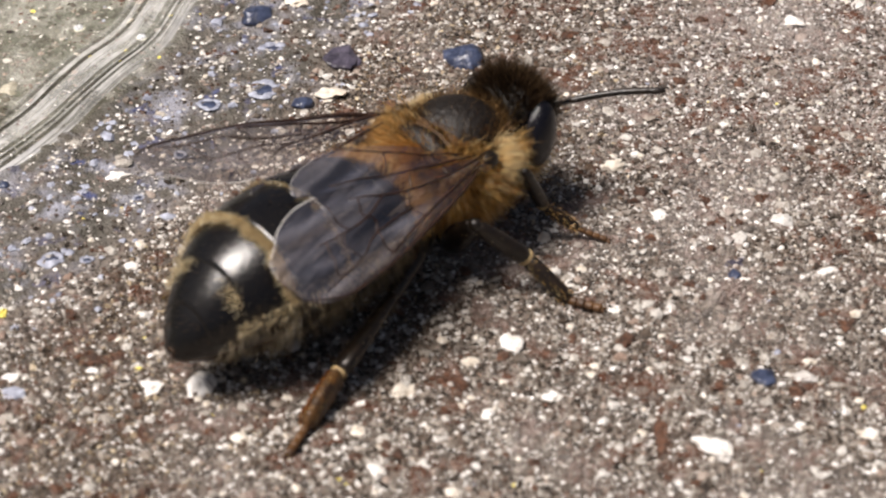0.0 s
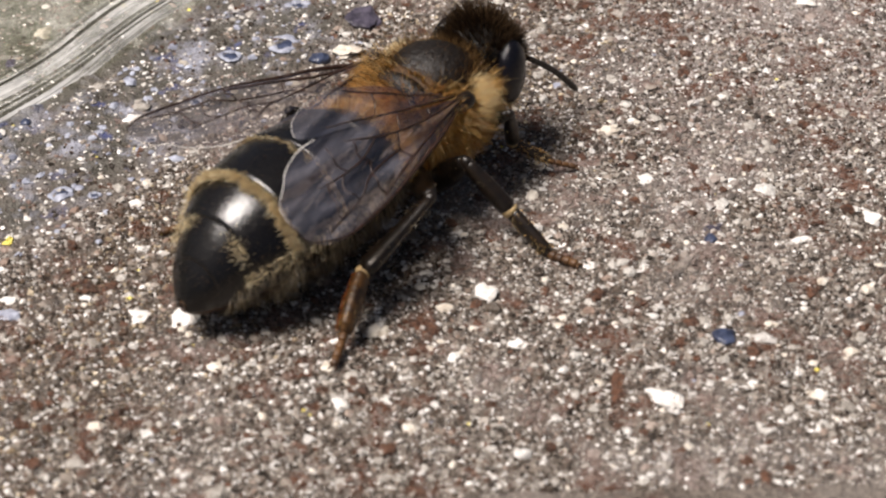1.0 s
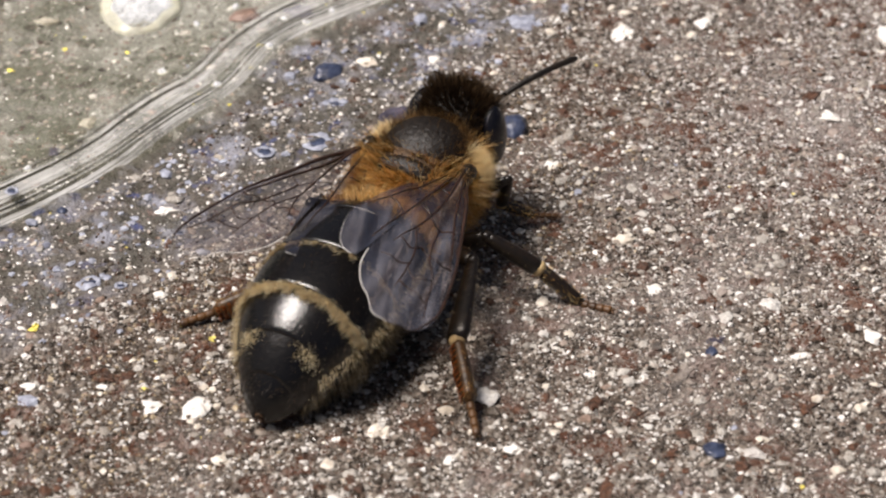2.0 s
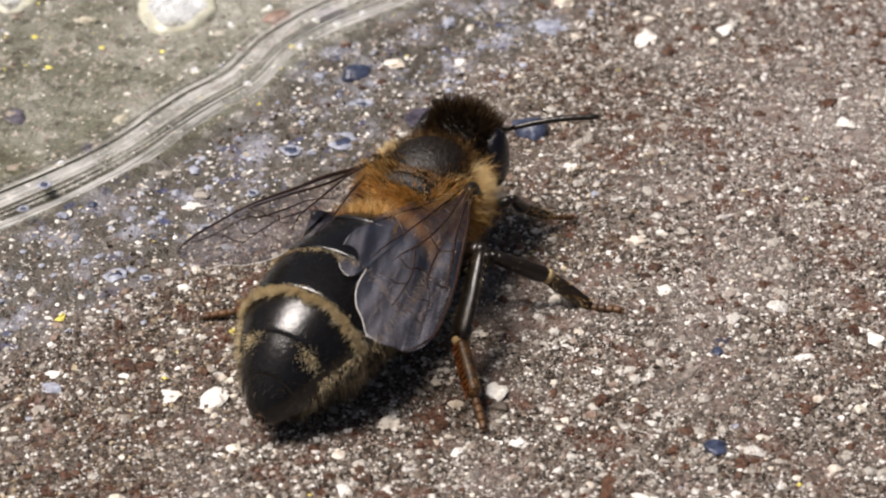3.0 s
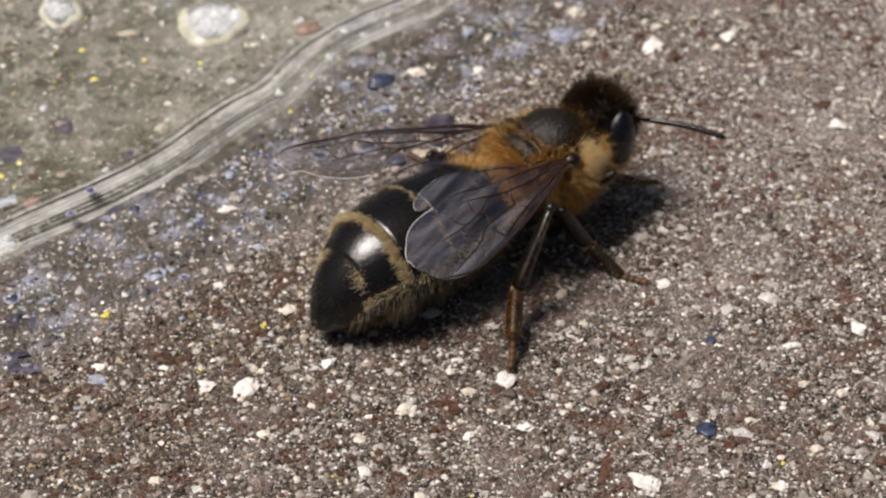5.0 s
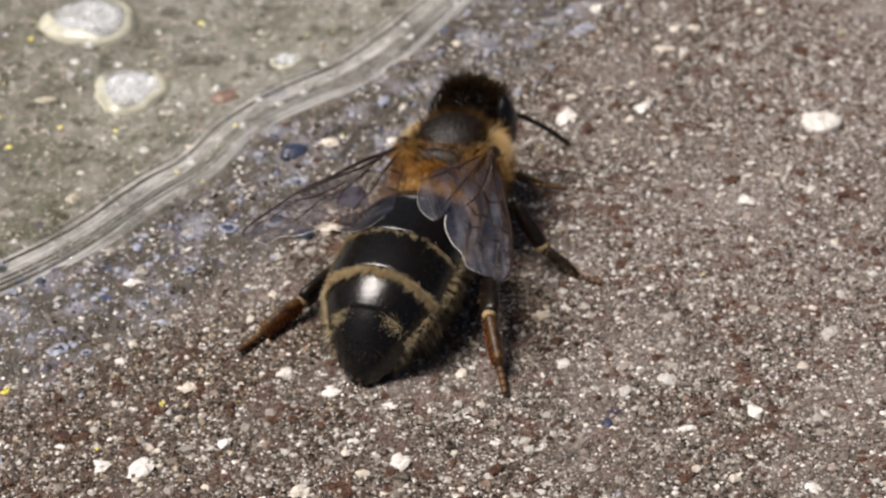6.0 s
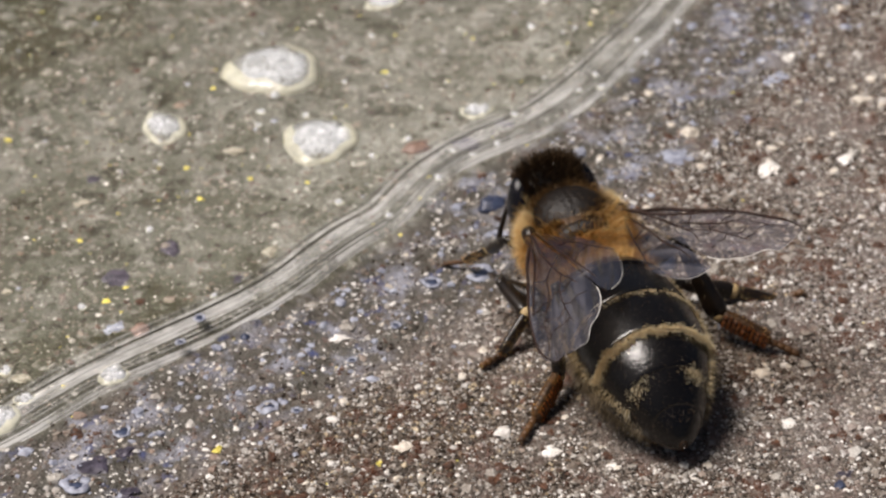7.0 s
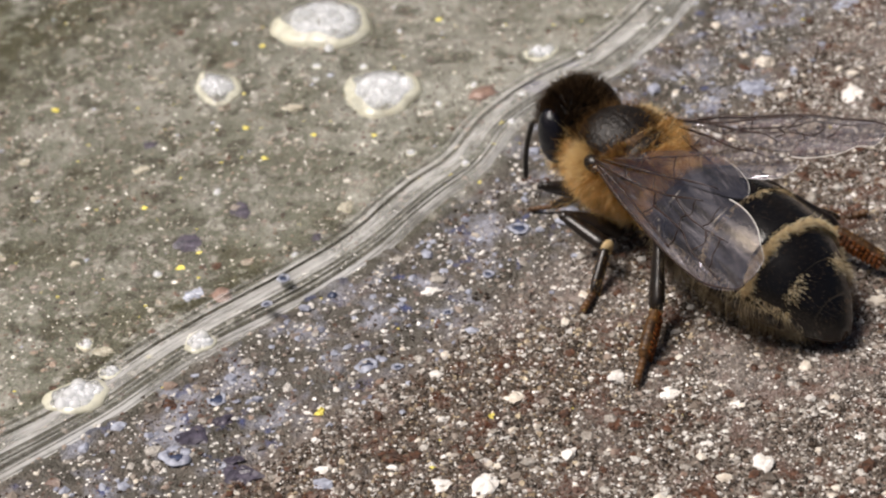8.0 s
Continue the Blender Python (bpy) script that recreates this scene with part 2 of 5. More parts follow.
def water(t):
    p = t.nodes.new("ShaderNodeBsdfPrincipled")
    put(t, p.inputs["Base Color"], (0.97, 0.98, 0.94))
    put(t, p.inputs["Roughness"], 0.04)
    put(t, p.inputs["IOR"], 1.33)
    put(t, p.inputs["Transmission Weight"], 1.0)
    # the rim's sky reflections and refracted dark lines, painted as colour bands
    film = t.nodes.new("ShaderNodeAttribute")
    film.attribute_name = "rim"
    uv = t.nodes.new("ShaderNodeAttribute")
    uv.attribute_name = "along"
    s = noise_of(t, 1.0, 4, 0.5, uv.outputs["Vector"], (0.10, 8.0, 1.0), 0.36, 0.60)
    blot = noise_of(t, 1.0, 4, 0.6, uv.outputs["Vector"], (0.45, 1.2, 1.0), 0.25, 0.6)
    parts = t.nodes.new("ShaderNodeSeparateXYZ")
    t.links.new(uv.outputs["Vector"], parts.inputs[0])
    across = math_of(t, "DIVIDE", parts.outputs[1], 2.2)

    def levels(stops):
        return ramp_of(t, across, [(p, (v, v, v)) for p, v in stops])
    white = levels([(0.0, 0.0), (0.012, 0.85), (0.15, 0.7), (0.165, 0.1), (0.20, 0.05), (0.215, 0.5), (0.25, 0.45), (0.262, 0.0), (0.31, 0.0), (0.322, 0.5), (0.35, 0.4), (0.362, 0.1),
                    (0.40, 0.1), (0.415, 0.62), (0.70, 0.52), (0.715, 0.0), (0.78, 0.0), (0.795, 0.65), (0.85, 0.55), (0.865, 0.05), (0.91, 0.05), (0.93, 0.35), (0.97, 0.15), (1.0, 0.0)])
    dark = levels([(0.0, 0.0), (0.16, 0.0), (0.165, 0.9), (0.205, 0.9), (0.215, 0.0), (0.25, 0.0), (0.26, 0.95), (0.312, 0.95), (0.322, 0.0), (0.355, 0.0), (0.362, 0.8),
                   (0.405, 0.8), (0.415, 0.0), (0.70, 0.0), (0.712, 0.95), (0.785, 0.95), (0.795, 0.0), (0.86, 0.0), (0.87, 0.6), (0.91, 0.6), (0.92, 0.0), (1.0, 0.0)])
    fine = noise_of(t, 1.0, 3, 0.45, uv.outputs["Vector"], (0.07, 15.0, 1.0), 0.50, 0.60)
    fine = math_of(t, "MULTIPLY", fine, levels([(0.0, 0.1), (0.06, 0.6), (0.36, 0.6), (0.44, 0.05), (0.68, 0.05), (0.9, 0.25), (1.0, 0.0)]))
    dark = math_of(t, "MAXIMUM", dark, fine)
    white = math_of(t, "MULTIPLY", white, math_of(t, "SUBTRACT", 1.0, fine))
    soft = math_of(t, "ADD", math_of(t, "MULTIPLY", s, 0.45), 0.55)
    white = math_of(t, "MULTIPLY", math_of(t, "MULTIPLY", white, soft), math_of(t, "ADD", math_of(t, "MULTIPLY", blot, 0.82), 0.12))
    # pale bands stand in for reflected sky, dark ones for refraction
    pale_coat = principled(t, mixed(t, blot, (0.62, 0.62, 0.62), (0.88, 0.88, 0.87)), 0.16, Specular_IOR_Level=0.8)
    rim_dark = principled(t, (0.032, 0.028, 0.017), 0.2)
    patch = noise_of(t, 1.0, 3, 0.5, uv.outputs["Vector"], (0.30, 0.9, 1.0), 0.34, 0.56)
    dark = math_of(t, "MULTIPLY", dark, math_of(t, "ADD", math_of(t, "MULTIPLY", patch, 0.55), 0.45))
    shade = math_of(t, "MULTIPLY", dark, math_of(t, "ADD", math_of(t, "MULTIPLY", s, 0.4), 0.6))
    base = blend(t, math_of(t, "MULTIPLY", shade, film.outputs["Fac"]), p.outputs[0], rim_dark)
    return blend(t, math_of(t, "MULTIPLY", white, film.outputs["Fac"]), base, pale_coat)


WATER = material("puddle_water", water)


def bubble_film(t):
    clear = t.nodes.new("ShaderNodeBsdfTransparent")
    put(t, clear.inputs[0], (0.93, 0.94, 0.92))
    pale_coat = principled(t, mixed(t, noise_of(t, 1800, 4), (0.92, 0.93, 0.93), (0.56, 0.58, 0.60)), 0.12, Specular_IOR_Level=1.0)
    lw = t.nodes.new("ShaderNodeFresnel")
    lw.inputs[0].default_value = 1.33
    g = t.nodes.new("ShaderNodeBsdfGlossy")
    g.inputs["Roughness"].default_value = 0.06
    base = blend(t, noise_of(t, 1500, 4, 0.6, lo=0.36, hi=0.85), clear.outputs[0], pale_coat)
    return blend(t, math_of(t, "MULTIPLY", lw.outputs[0], 1.0), base, g.outputs[0])


BUBBLE = material("bubble_film", bubble_film)


def froth(t):
    clear = t.nodes.new("ShaderNodeBsdfTransparent")
    put(t, clear.inputs[0], (0.95, 0.96, 0.97))
    return blend(t, 0.40, clear.outputs[0], principled(t, mixed(t, island(t), (0.95, 0.95, 0.96), (0.75, 0.76, 0.78)), 0.10, Specular_IOR_Level=1.0))


FROTH = material("froth", froth)


def foam(t):
    clear = t.nodes.new("ShaderNodeBsdfTransparent")
    return blend(t, noise_of(t, 1200, 4, 0.6, lo=0.0, hi=0.95), clear.outputs[0], principled(t, (0.80, 0.78, 0.60), 0.3))


FOAM = material("foam_rim", foam)


# ---- mesh helpers, in millimetres ----
def mesh_of(name, verts, faces, mat, smooth=True):
    """A mesh of verts (n x 3, millimetres) and faces, all with the same number of corners or a list of index tuples."""
    me = bpy.data.meshes.new(name)
    verts = np.asarray(verts, dtype=np.float32) * MM
    if isinstance(faces, np.ndarray):
        k = faces.shape[1]
        me.vertices.add(len(verts))
        me.vertices.foreach_set("co", verts.ravel())
        me.loops.add(faces.size)
        me.loops.foreach_set("vertex_index", faces.astype(np.int32).ravel())
        me.polygons.add(len(faces))
        me.polygons.foreach_set("loop_start", np.arange(0, faces.size, k, dtype=np.int32))
        me.update(calc_edges=True)
    else:
        me.from_pydata([tuple(v) for v in verts], [], faces)
    me.polygons.foreach_set("use_smooth", np.full(len(me.polygons), smooth))
    me.materials.append(mat)
    me.update()
    return me


def part(name, me, parent, label="", kind=""):
    ob = new(name, me)
    ob.parent = parent
    return tagged(ob, label, kind=kind)


def joined(*pieces):
    """One (verts, faces) of several."""
    vs, fs, n = [], [], 0
    for v, f in pieces:
        vs.append(np.asarray(v, float))
        fs += [tuple(int(i) + n for i in q) for q in f]
        n += len(v)
    return np.vstack(vs), fs


def grid_faces(rows, cols, wrap=False):
    fs = []
    for i in range(rows - 1):
        for j in range(cols if wrap else cols - 1):
            k = (j + 1) % cols
            fs.append((i * cols + j, i * cols + k, (i + 1) * cols + k, (i + 1) * cols + j))
    return fs


def ball(c, r, turn=None, seg=28, rings=18, shape=None):
    """An ellipsoid; shape(u, v, p) may push each unit point."""
    v = []
    for i in range(rings + 1):
        a = math.pi * i / rings
        for j in range(seg):
            b = 2 * math.pi * j / seg
            p = np.array([math.sin(a) * math.cos(b), math.sin(a) * math.sin(b), math.cos(a)])
            if shape is not None:
                p = shape(p)
            v.append(p * np.array(r))
    v = np.array(v)
    if turn is not None:
        v = v @ np.array(turn.to_3x3()).T
    return v + np.array(c), grid_faces(rings + 1, seg, True)


def tube(path, radii, seg=10, flat=1.0, up=(0, 0, 1)):
    """A round or flattened tube along a path, closed at both ends."""
    path = np.asarray(path, float)
    n = len(path)
    d = np.gradient(path, axis=0)
    d /= np.linalg.norm(d, axis=1)[:, None] + 1e-9
    v = []
    for i in range(n):
        side = np.cross(up, d[i])
        if np.linalg.norm(side) < 1e-6:
            side = np.cross((0, 1, 0), d[i])
        side = side / np.linalg.norm(side)
        top = np.cross(d[i], side)
        for j in range(seg):
            a = 2 * math.pi * j / seg
            v.append(path[i] + radii[i] * (math.cos(a) * side * flat + math.sin(a) * top))
    fs = grid_faces(n, seg, True)
    fs.append(tuple(range(seg - 1, -1, -1)))
    fs.append(tuple(range((n - 1) * seg, n * seg)))
    return np.array(v), fs


def hairs(roots, dirs, lengths, radius=0.012, bend=None, rng=None):
    """Thin tapered three-sided hairs with a bend, as one mesh's arrays."""
    roots, dirs, lengths = np.asarray(roots, float), np.asarray(dirs, float), np.asarray(lengths, float)[:, None]
    n = len(roots)
    dirs = dirs / (np.linalg.norm(dirs, axis=1)[:, None] + 1e-9)
    a = np.cross(dirs, rng.normal(size=(n, 3)))
    a /= np.linalg.norm(a, axis=1)[:, None] + 1e-9
    b = np.cross(dirs, a)
    bend = np.zeros((n, 3)) if bend is None else np.asarray(bend, float)
    mid = roots + dirs * lengths * 0.55 + bend * lengths * 0.18
    tip = roots + dirs * lengths + bend * lengths * 0.6
    v = np.empty((n, 7, 3))
    for k in range(3):
        w = math.cos(k * 2.0944) * a + math.sin(k * 2.0944) * b
        v[:, k] = roots + w * radius
        v[:, 3 + k] = mid + w * radius * 0.75
    v[:, 6] = tip
    base = np.array([[0, 1, 4], [0, 4, 3], [1, 2, 5], [1, 5, 4], [2, 0, 3], [2, 3, 5], [3, 4, 6], [4, 5, 6], [5, 3, 6]])
    f = (base[None] + 7 * np.arange(n)[:, None, None]).reshape(-1, 3)
    return v.reshape(-1, 3), f


ICO_T = (1 + 5 ** 0.5) / 2
ICO_V = np.array([(-1, ICO_T, 0), (1, ICO_T, 0), (-1, -ICO_T, 0), (1, -ICO_T, 0), (0, -1, ICO_T), (0, 1, ICO_T),
                  (0, -1, -ICO_T), (0, 1, -ICO_T), (ICO_T, 0, -1), (ICO_T, 0, 1), (-ICO_T, 0, -1), (-ICO_T, 0, 1)]) / 1.902
ICO_F = np.array([(0, 11, 5), (0, 5, 1), (0, 1, 7), (0, 7, 10), (0, 10, 11), (1, 5, 9), (5, 11, 4), (11, 10, 2), (10, 7, 6), (7, 1, 8),
                  (3, 9, 4), (3, 4, 2), (3, 2, 6), (3, 6, 8), (3, 8, 9), (4, 9, 5), (2, 4, 11), (6, 2, 10), (8, 6, 7), (9, 8, 1)])


OCT_V = np.array([(1, 0, 0), (-1, 0, 0), (0, 1, 0), (0, -1, 0), (0, 0, 1), (0, 0, -1)], float)
OCT_F = np.array([(0, 2, 4), (2, 1, 4), (1, 3, 4), (3, 0, 4), (2, 0, 5), (1, 2, 5), (3, 1, 5), (0, 3, 5)])


def grains(pos, size, rng, flat=0.7, tiny=False):
    """Angular grains at pos with half-size size, as arrays."""
    n = len(pos)
    q = rng.normal(size=(n, 4))
    q /= np.linalg.norm(q, axis=1)[:, None]
    w, x, y, z = q.T
    rot = np.stack([np.stack([1 - 2 * (y * y + z * z), 2 * (x * y - w * z), 2 * (x * z + w * y)], -1),
                    np.stack([2 * (x * y + w * z), 1 - 2 * (x * x + z * z), 2 * (y * z - w * x)], -1),
                    np.stack([2 * (x * z - w * y), 2 * (y * z + w * x), 1 - 2 * (x * x + y * y)], -1)], 1)
    form, sides = (OCT_V, OCT_F) if tiny else (ICO_V, ICO_F)
    k = len(form)
    v = form[None] * (1 + rng.uniform(-0.28, 0.22, size=(n, k, 1))) * rng.uniform(0.65, 1.25, size=(n, 1, 3))
    v = np.einsum("nij,nkj->nki", rot, v) * size[:, None, None]
    v[:, :, 2] *= flat
    v += pos[:, None]
    f = (sides[None] + k * np.arange(n)[:, None, None]).reshape(-1, 3)
    return v.reshape(-1, 3), f


# ---- the ground and the puddle ----
RIM = np.array([(-120, -95), (-60, -41), (-25, -10.5), (-18.3, -4.6), (-15.4, -1.2), (-12.5, 1.8), (-9.2, 5.4), (-6.85, 8.8), (-5.75, 11.45),
                (-4.4, 13.2), (-2.2, 15.4), (0.0, 18.9), (1.7, 22.6), (3.3, 26.2), (7.0, 34), (14, 48), (60, 130)], float)


def smooth_line(p, n):
    """n points on a Catmull-Rom line through p."""
    k = np.concatenate([[0], np.cumsum(np.linalg.norm(np.diff(p, axis=0), axis=1) ** 0.5)])
    m = np.gradient(p, k, axis=0)
    u = np.linspace(k[0], k[-1], n)
    i = np.clip(np.searchsorted(k, u) - 1, 0, len(p) - 2)
    h = (k[i + 1] - k[i])[:, None]
    s = ((u - k[i])[:, None]) / h
    return ((2 * s ** 3 - 3 * s ** 2 + 1) * p[i] + (s ** 3 - 2 * s ** 2 + s) * h * m[i]
            + (-2 * s ** 3 + 3 * s ** 2) * p[i + 1] + (s ** 3 - s ** 2) * h * m[i + 1])


RIM_LINE = smooth_line(RIM, 700)


def rim_distance(x, y):
    """Signed distance from the waterline: more than 0 in the puddle."""
    q = np.stack([np.ravel(x), np.ravel(y)], 1)
    out = np.empty(len(q))
    d = np.gradient(RIM_LINE, axis=0)
    d /= np.linalg.norm(d, axis=1)[:, None]
    for a in range(0, len(q), 4000):
        w = q[a:a + 4000, None] - RIM_LINE[None]
        e = (w ** 2).sum(-1)
        i = e.argmin(1)
        r = w[np.arange(len(i)), i]
        side = d[i, 0] * r[:, 1] - d[i, 1] * r[:, 0]
        out[a:a + 4000] = np.sqrt(e.min(1)) * np.sign(side)
    return out.reshape(np.shape(x))


def ease(v):
    v = np.clip(v, 0, 1)
    return v * v * (3 - 2 * v)


def lattice(seed):
    return np.random.RandomState(seed).rand(256, 256)


def value_noise(x, y, size, seed):
    """Smooth value noise of -1 to 1 with blobs of that size."""
    g = lattice(seed)
    u, v = np.asarray(x) / size + 1000, np.asarray(y) / size + 1000
    i, j = np.floor(u).astype(int), np.floor(v).astype(int)
    a, b = ease(u - i), ease(v - j)
    i0, i1, j0, j1 = i % 256, (i + 1) % 256, j % 256, (j + 1) % 256
    return 2 * ((g[i0, j0] * (1 - a) + g[i1, j0] * a) * (1 - b) + (g[i0, j1] * (1 - a) + g[i1, j1] * a) * b) - 1


def ground_height(x, y, d=None):
    d = rim_distance(x, y) if d is None else d
    wet = ease((d + 0.3) / 7.0)
    h = 0.05 * value_noise(x, y, 6.0, 1) + 0.06 * value_noise(x, y, 1.7, 2) + 0.07 * value_noise(x, y, 0.6, 3) + 0.04 * value_noise(x, y, 0.28, 4)
    return h * (1 - 0.35 * wet) - 0.75 * wet


def dampness(x, y, d):
    """The dark damp stretch of sand beside the crust, 0 to 1."""
    k = -d + 1.6 * value_noise(x, y, 3.5, 31)
    return ease((k - 4.6) / 1.0) * (1 - ease((k - 9.0) / 6.0)) * (1 - ease((0.67 * x + 0.74 * y - 5.0) / 8.0))


def slab_paleness(x, y, d):
    """The paler stretch of the slab away from the puddle and towards +y, 0 to 1."""
    return ease((-d - 8.0) / 6.0) * ease((0.35 * x + y + 1.0) / 12.0)


def build_ground():
    fine = np.arange(-31, 23.01, 0.16)
    finy = np.arange(-17, 37.01, 0.16)
    far = np.array([1, 3, 8, 20, 60, 200, 1000, 6000, 40000], float)
    xs = np.concatenate([fine[0] - far[::-1], fine, fine[-1] + far])
    ys = np.concatenate([finy[0] - far[::-1], finy, finy[-1] + far])
    gx, gy = np.meshgrid(xs, ys, indexing="ij")
    d = rim_distance(gx, gy)
    near = ease((300 - np.hypot(gx, gy)) / 200)
    z = ground_height(gx, gy, np.clip(d, -50, 50) * near - 5 * (1 - near))
    n, m = gx.shape
    i = np.arange(n * m).reshape(n, m)
    f = np.stack([i[:-1, :-1], i[1:, :-1], i[1:, 1:], i[:-1, 1:]], -1).reshape(-1, 4)
    me = mesh_of("ground", np.stack([gx, gy, z], -1).reshape(-1, 3), f, CONCRETE)
    # "pale" marks where sky haze on the water is put into the bed
    for name, val in (("wet", ease((d + 0.2) / 1.2) * near), ("film", ease((d + 5.2) / 1.6) * near), ("deep_and_rim", (ease((d - 14.0) / 8.0) + 0.55 * np.exp(-((d - 2.7) / 1.1) ** 2)) * near), ("damp", dampness(gx, gy, d) * near), ("slab_tone", slab_paleness(gx, gy, d)), ("pale", ease((gy - 6.0) / 9.0) * (1 - ease((d - 10.0) / 7.0)) * near)):
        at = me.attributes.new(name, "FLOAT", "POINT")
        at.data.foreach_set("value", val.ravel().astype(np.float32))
    return tagged(new("ground", me), "rough brown-grey concrete slab, sandy and speckled, wet at one side", "ground", kind="structure")


ground = build_ground()


def build_water():
    """The puddle's surface: flat inside, with a rippled meniscus along the rim."""
    line = RIM_LINE
    t = np.gradient(line, axis=0)
    t /= np.linalg.norm(t, axis=1)[:, None]
    for _ in range(30):
        t[1:-1] = (t[:-2] + 2 * t[1:-1] + t[2:]) / 4
    nrm = np.stack([-t[:, 1], t[:, 0]], 1)
    arc = np.concatenate([[0], np.cumsum(np.linalg.norm(np.diff(line, axis=0), axis=1))])
    ds = np.concatenate([np.linspace(-0.05, 3.2, 66), [3.5, 4, 5, 6.5, 9, 13, 20, 32, 60]])
    far = ease(np.clip(ds - 1.5, 0, None) / 5.0)[None, :, None]
    way = nrm[:, None] * (1 - far) + np.array([-0.74, 0.67]) * far
    way /= np.linalg.norm(way, axis=-1)[..., None]
    p = line[:, None] + way * ds[None, :, None]
    d = np.broadcast_to(ds[None], p.shape[:2])
    s = np.broadcast_to(arc[:, None], p.shape[:2])
    wob = 0.16 * value_noise(s, d * 0, 5.0, 11) + 0.04 * value_noise(s, d * 0, 1.6, 12) + 0.16 * value_noise(s, d * 2.0, 4.0, 14)
    body = ease(d / 0.55)
    ripple = (np.sin((d + wob) * 6.5) * 0.030 + np.sin((d + 1.4 * wob) * 13.0 + 1.0) * 0.012) * ease(d / 0.4) * (1 - ease((d - 1.6) / 0.9))
    z = 0.02 + 0.20 * body + ripple + 0.01 * value_noise(p[..., 0], p[..., 1], 3.0, 13) * body
    n, m = d.shape
    i = np.arange(n * m).reshape(n, m)
    f = np.stack([i[:-1, :-1], i[1:, :-1], i[1:, 1:], i[:-1, 1:]], -1).reshape(-1, 4)
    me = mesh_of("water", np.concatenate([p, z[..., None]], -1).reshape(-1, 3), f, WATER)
    rim = ease((d + 0.05) / 0.08) * (1 - ease((d - 2.3) / 0.5))
    at = me.attributes.new("rim", "FLOAT", "POINT")
    at.data.foreach_set("value", rim.ravel().astype(np.float32))
    at = me.attributes.new("along", "FLOAT_VECTOR", "POINT")
    at.data.foreach_set("vector", np.stack([s, d + wob, 0 * d], -1).ravel().astype(np.float32))
    ob = tagged(new("water", me), "shallow clear puddle on the concrete, its rim painted with bright and dark reflections", "puddle", kind="structure")
    ob.visible_shadow = False
    return ob


water_sheet = build_water()

# ---- the bee, in its own space: x forward, y to its left, z up, millimetres ----
AB_X = np.array([-0.75, -0.95, -1.35, -2.1, -3.2, -4.2, -5.5, -6.5, -7.3, -8.0, -8.45, -8.66])
AB_W = np.array([0.30, 0.70, 1.28, 1.74, 1.95, 2.02, 1.98, 1.76, 1.36, 0.88, 0.46, 0.10])
AB_TOP = np.array([2.62, 2.90, 3.22, 3.56, 3.76, 3.82, 3.72, 3.42, 2.90, 2.15, 1.45, 0.98])
AB_LOW = np.array([2.20, 2.05, 1.60, 1.10, 0.70, 0.52, 0.36, 0.32, 0.34, 0.42, 0.55, 0.72])


def cubic(x, xs, ys):
    """Smooth interpolation through points with falling or rising xs."""
    xs, ys = np.asarray(xs, float), np.asarray(ys, float)
    if xs[0] > xs[-1]:
        xs, ys = xs[::-1], ys[::-1]
    m = np.gradient(ys, xs, axis=0)
    x = np.clip(x, xs[0], xs[-1])
    i = np.clip(np.searchsorted(xs, x) - 1, 0, len(xs) - 2)
    h = xs[i + 1] - xs[i]
    s = (x - xs[i]) / h
    return (2 * s ** 3 - 3 * s ** 2 + 1) * ys[i] + (s ** 3 - 2 * s ** 2 + s) * h * m[i] + (-2 * s ** 3 + 3 * s ** 2) * ys[i + 1] + (s ** 3 - s ** 2) * h * m[i + 1]


def abdomen_point(x, a, grow=0.0):
    """The abdomen's skin at x and the angle a from the top (radians), grown outwards."""
    w, top, low = cubic(x, AB_X, AB_W), cubic(x, AB_X, AB_TOP), cubic(x, AB_X, AB_LOW)
    mid, half = (top + low) / 2, (top - low) / 2
    return np.stack([x + 0 * a, np.sin(a) * (w + grow), mid + np.cos(a) * (half + grow)], -1)


def abdomen_normal(x, a):
    e = 0.02
    du = abdomen_point(x + e, a) - abdomen_point(x - e, a)
    dv = abdomen_point(x, a + e) - abdomen_point(x, a - e)
    n = np.cross(dv, du)
    n /= np.linalg.norm(n, axis=-1)[..., None] + 1e-9
    out = abdomen_point(x, a) - np.array([0, 0, 2.0])
    out[..., 0] = 0
    return n * np.sign((n * out).sum(-1))[..., None]


def ring_shell(x0, x1, lip, span, n=12, m=40):
    """A plate of the abdomen from x0 back to x1, with a raised rear lip that folds under."""
    xs = np.linspace(x0, x1, n)
    rows = [abdomen_point(np.full(m, x), np.linspace(-span, span, m), 0.02 + lip * ((i / (n - 1)) ** 2)) for i, x in enumerate(xs)]
    rows.append(abdomen_point(np.full(m, x1 - 0.015), np.linspace(-span, span, m), lip * 0.6))
    rows.append(abdomen_point(np.full(m, x1), np.linspace(-span, span, m), -0.03))
    return np.concatenate(rows), grid_faces(n + 2, m)


def tufted(p, nn, length, rng, count, pull):
    """Directions of hairs that lean together into tufts."""
    c = rng.choice(len(p), count, replace=False)
    near = np.empty(len(p), int)
    for i in range(0, len(p), 2000):
        near[i:i + 2000] = ((p[i:i + 2000, None] - p[c][None]) ** 2).sum(-1).argmin(1)
    goal = p[c][near] + nn[c][near] * length[:, None] * 1.1
    d = goal - p
    d /= np.linalg.norm(d, axis=1)[:, None] + 1e-9
    return nn * (1 - pull) + d * pull


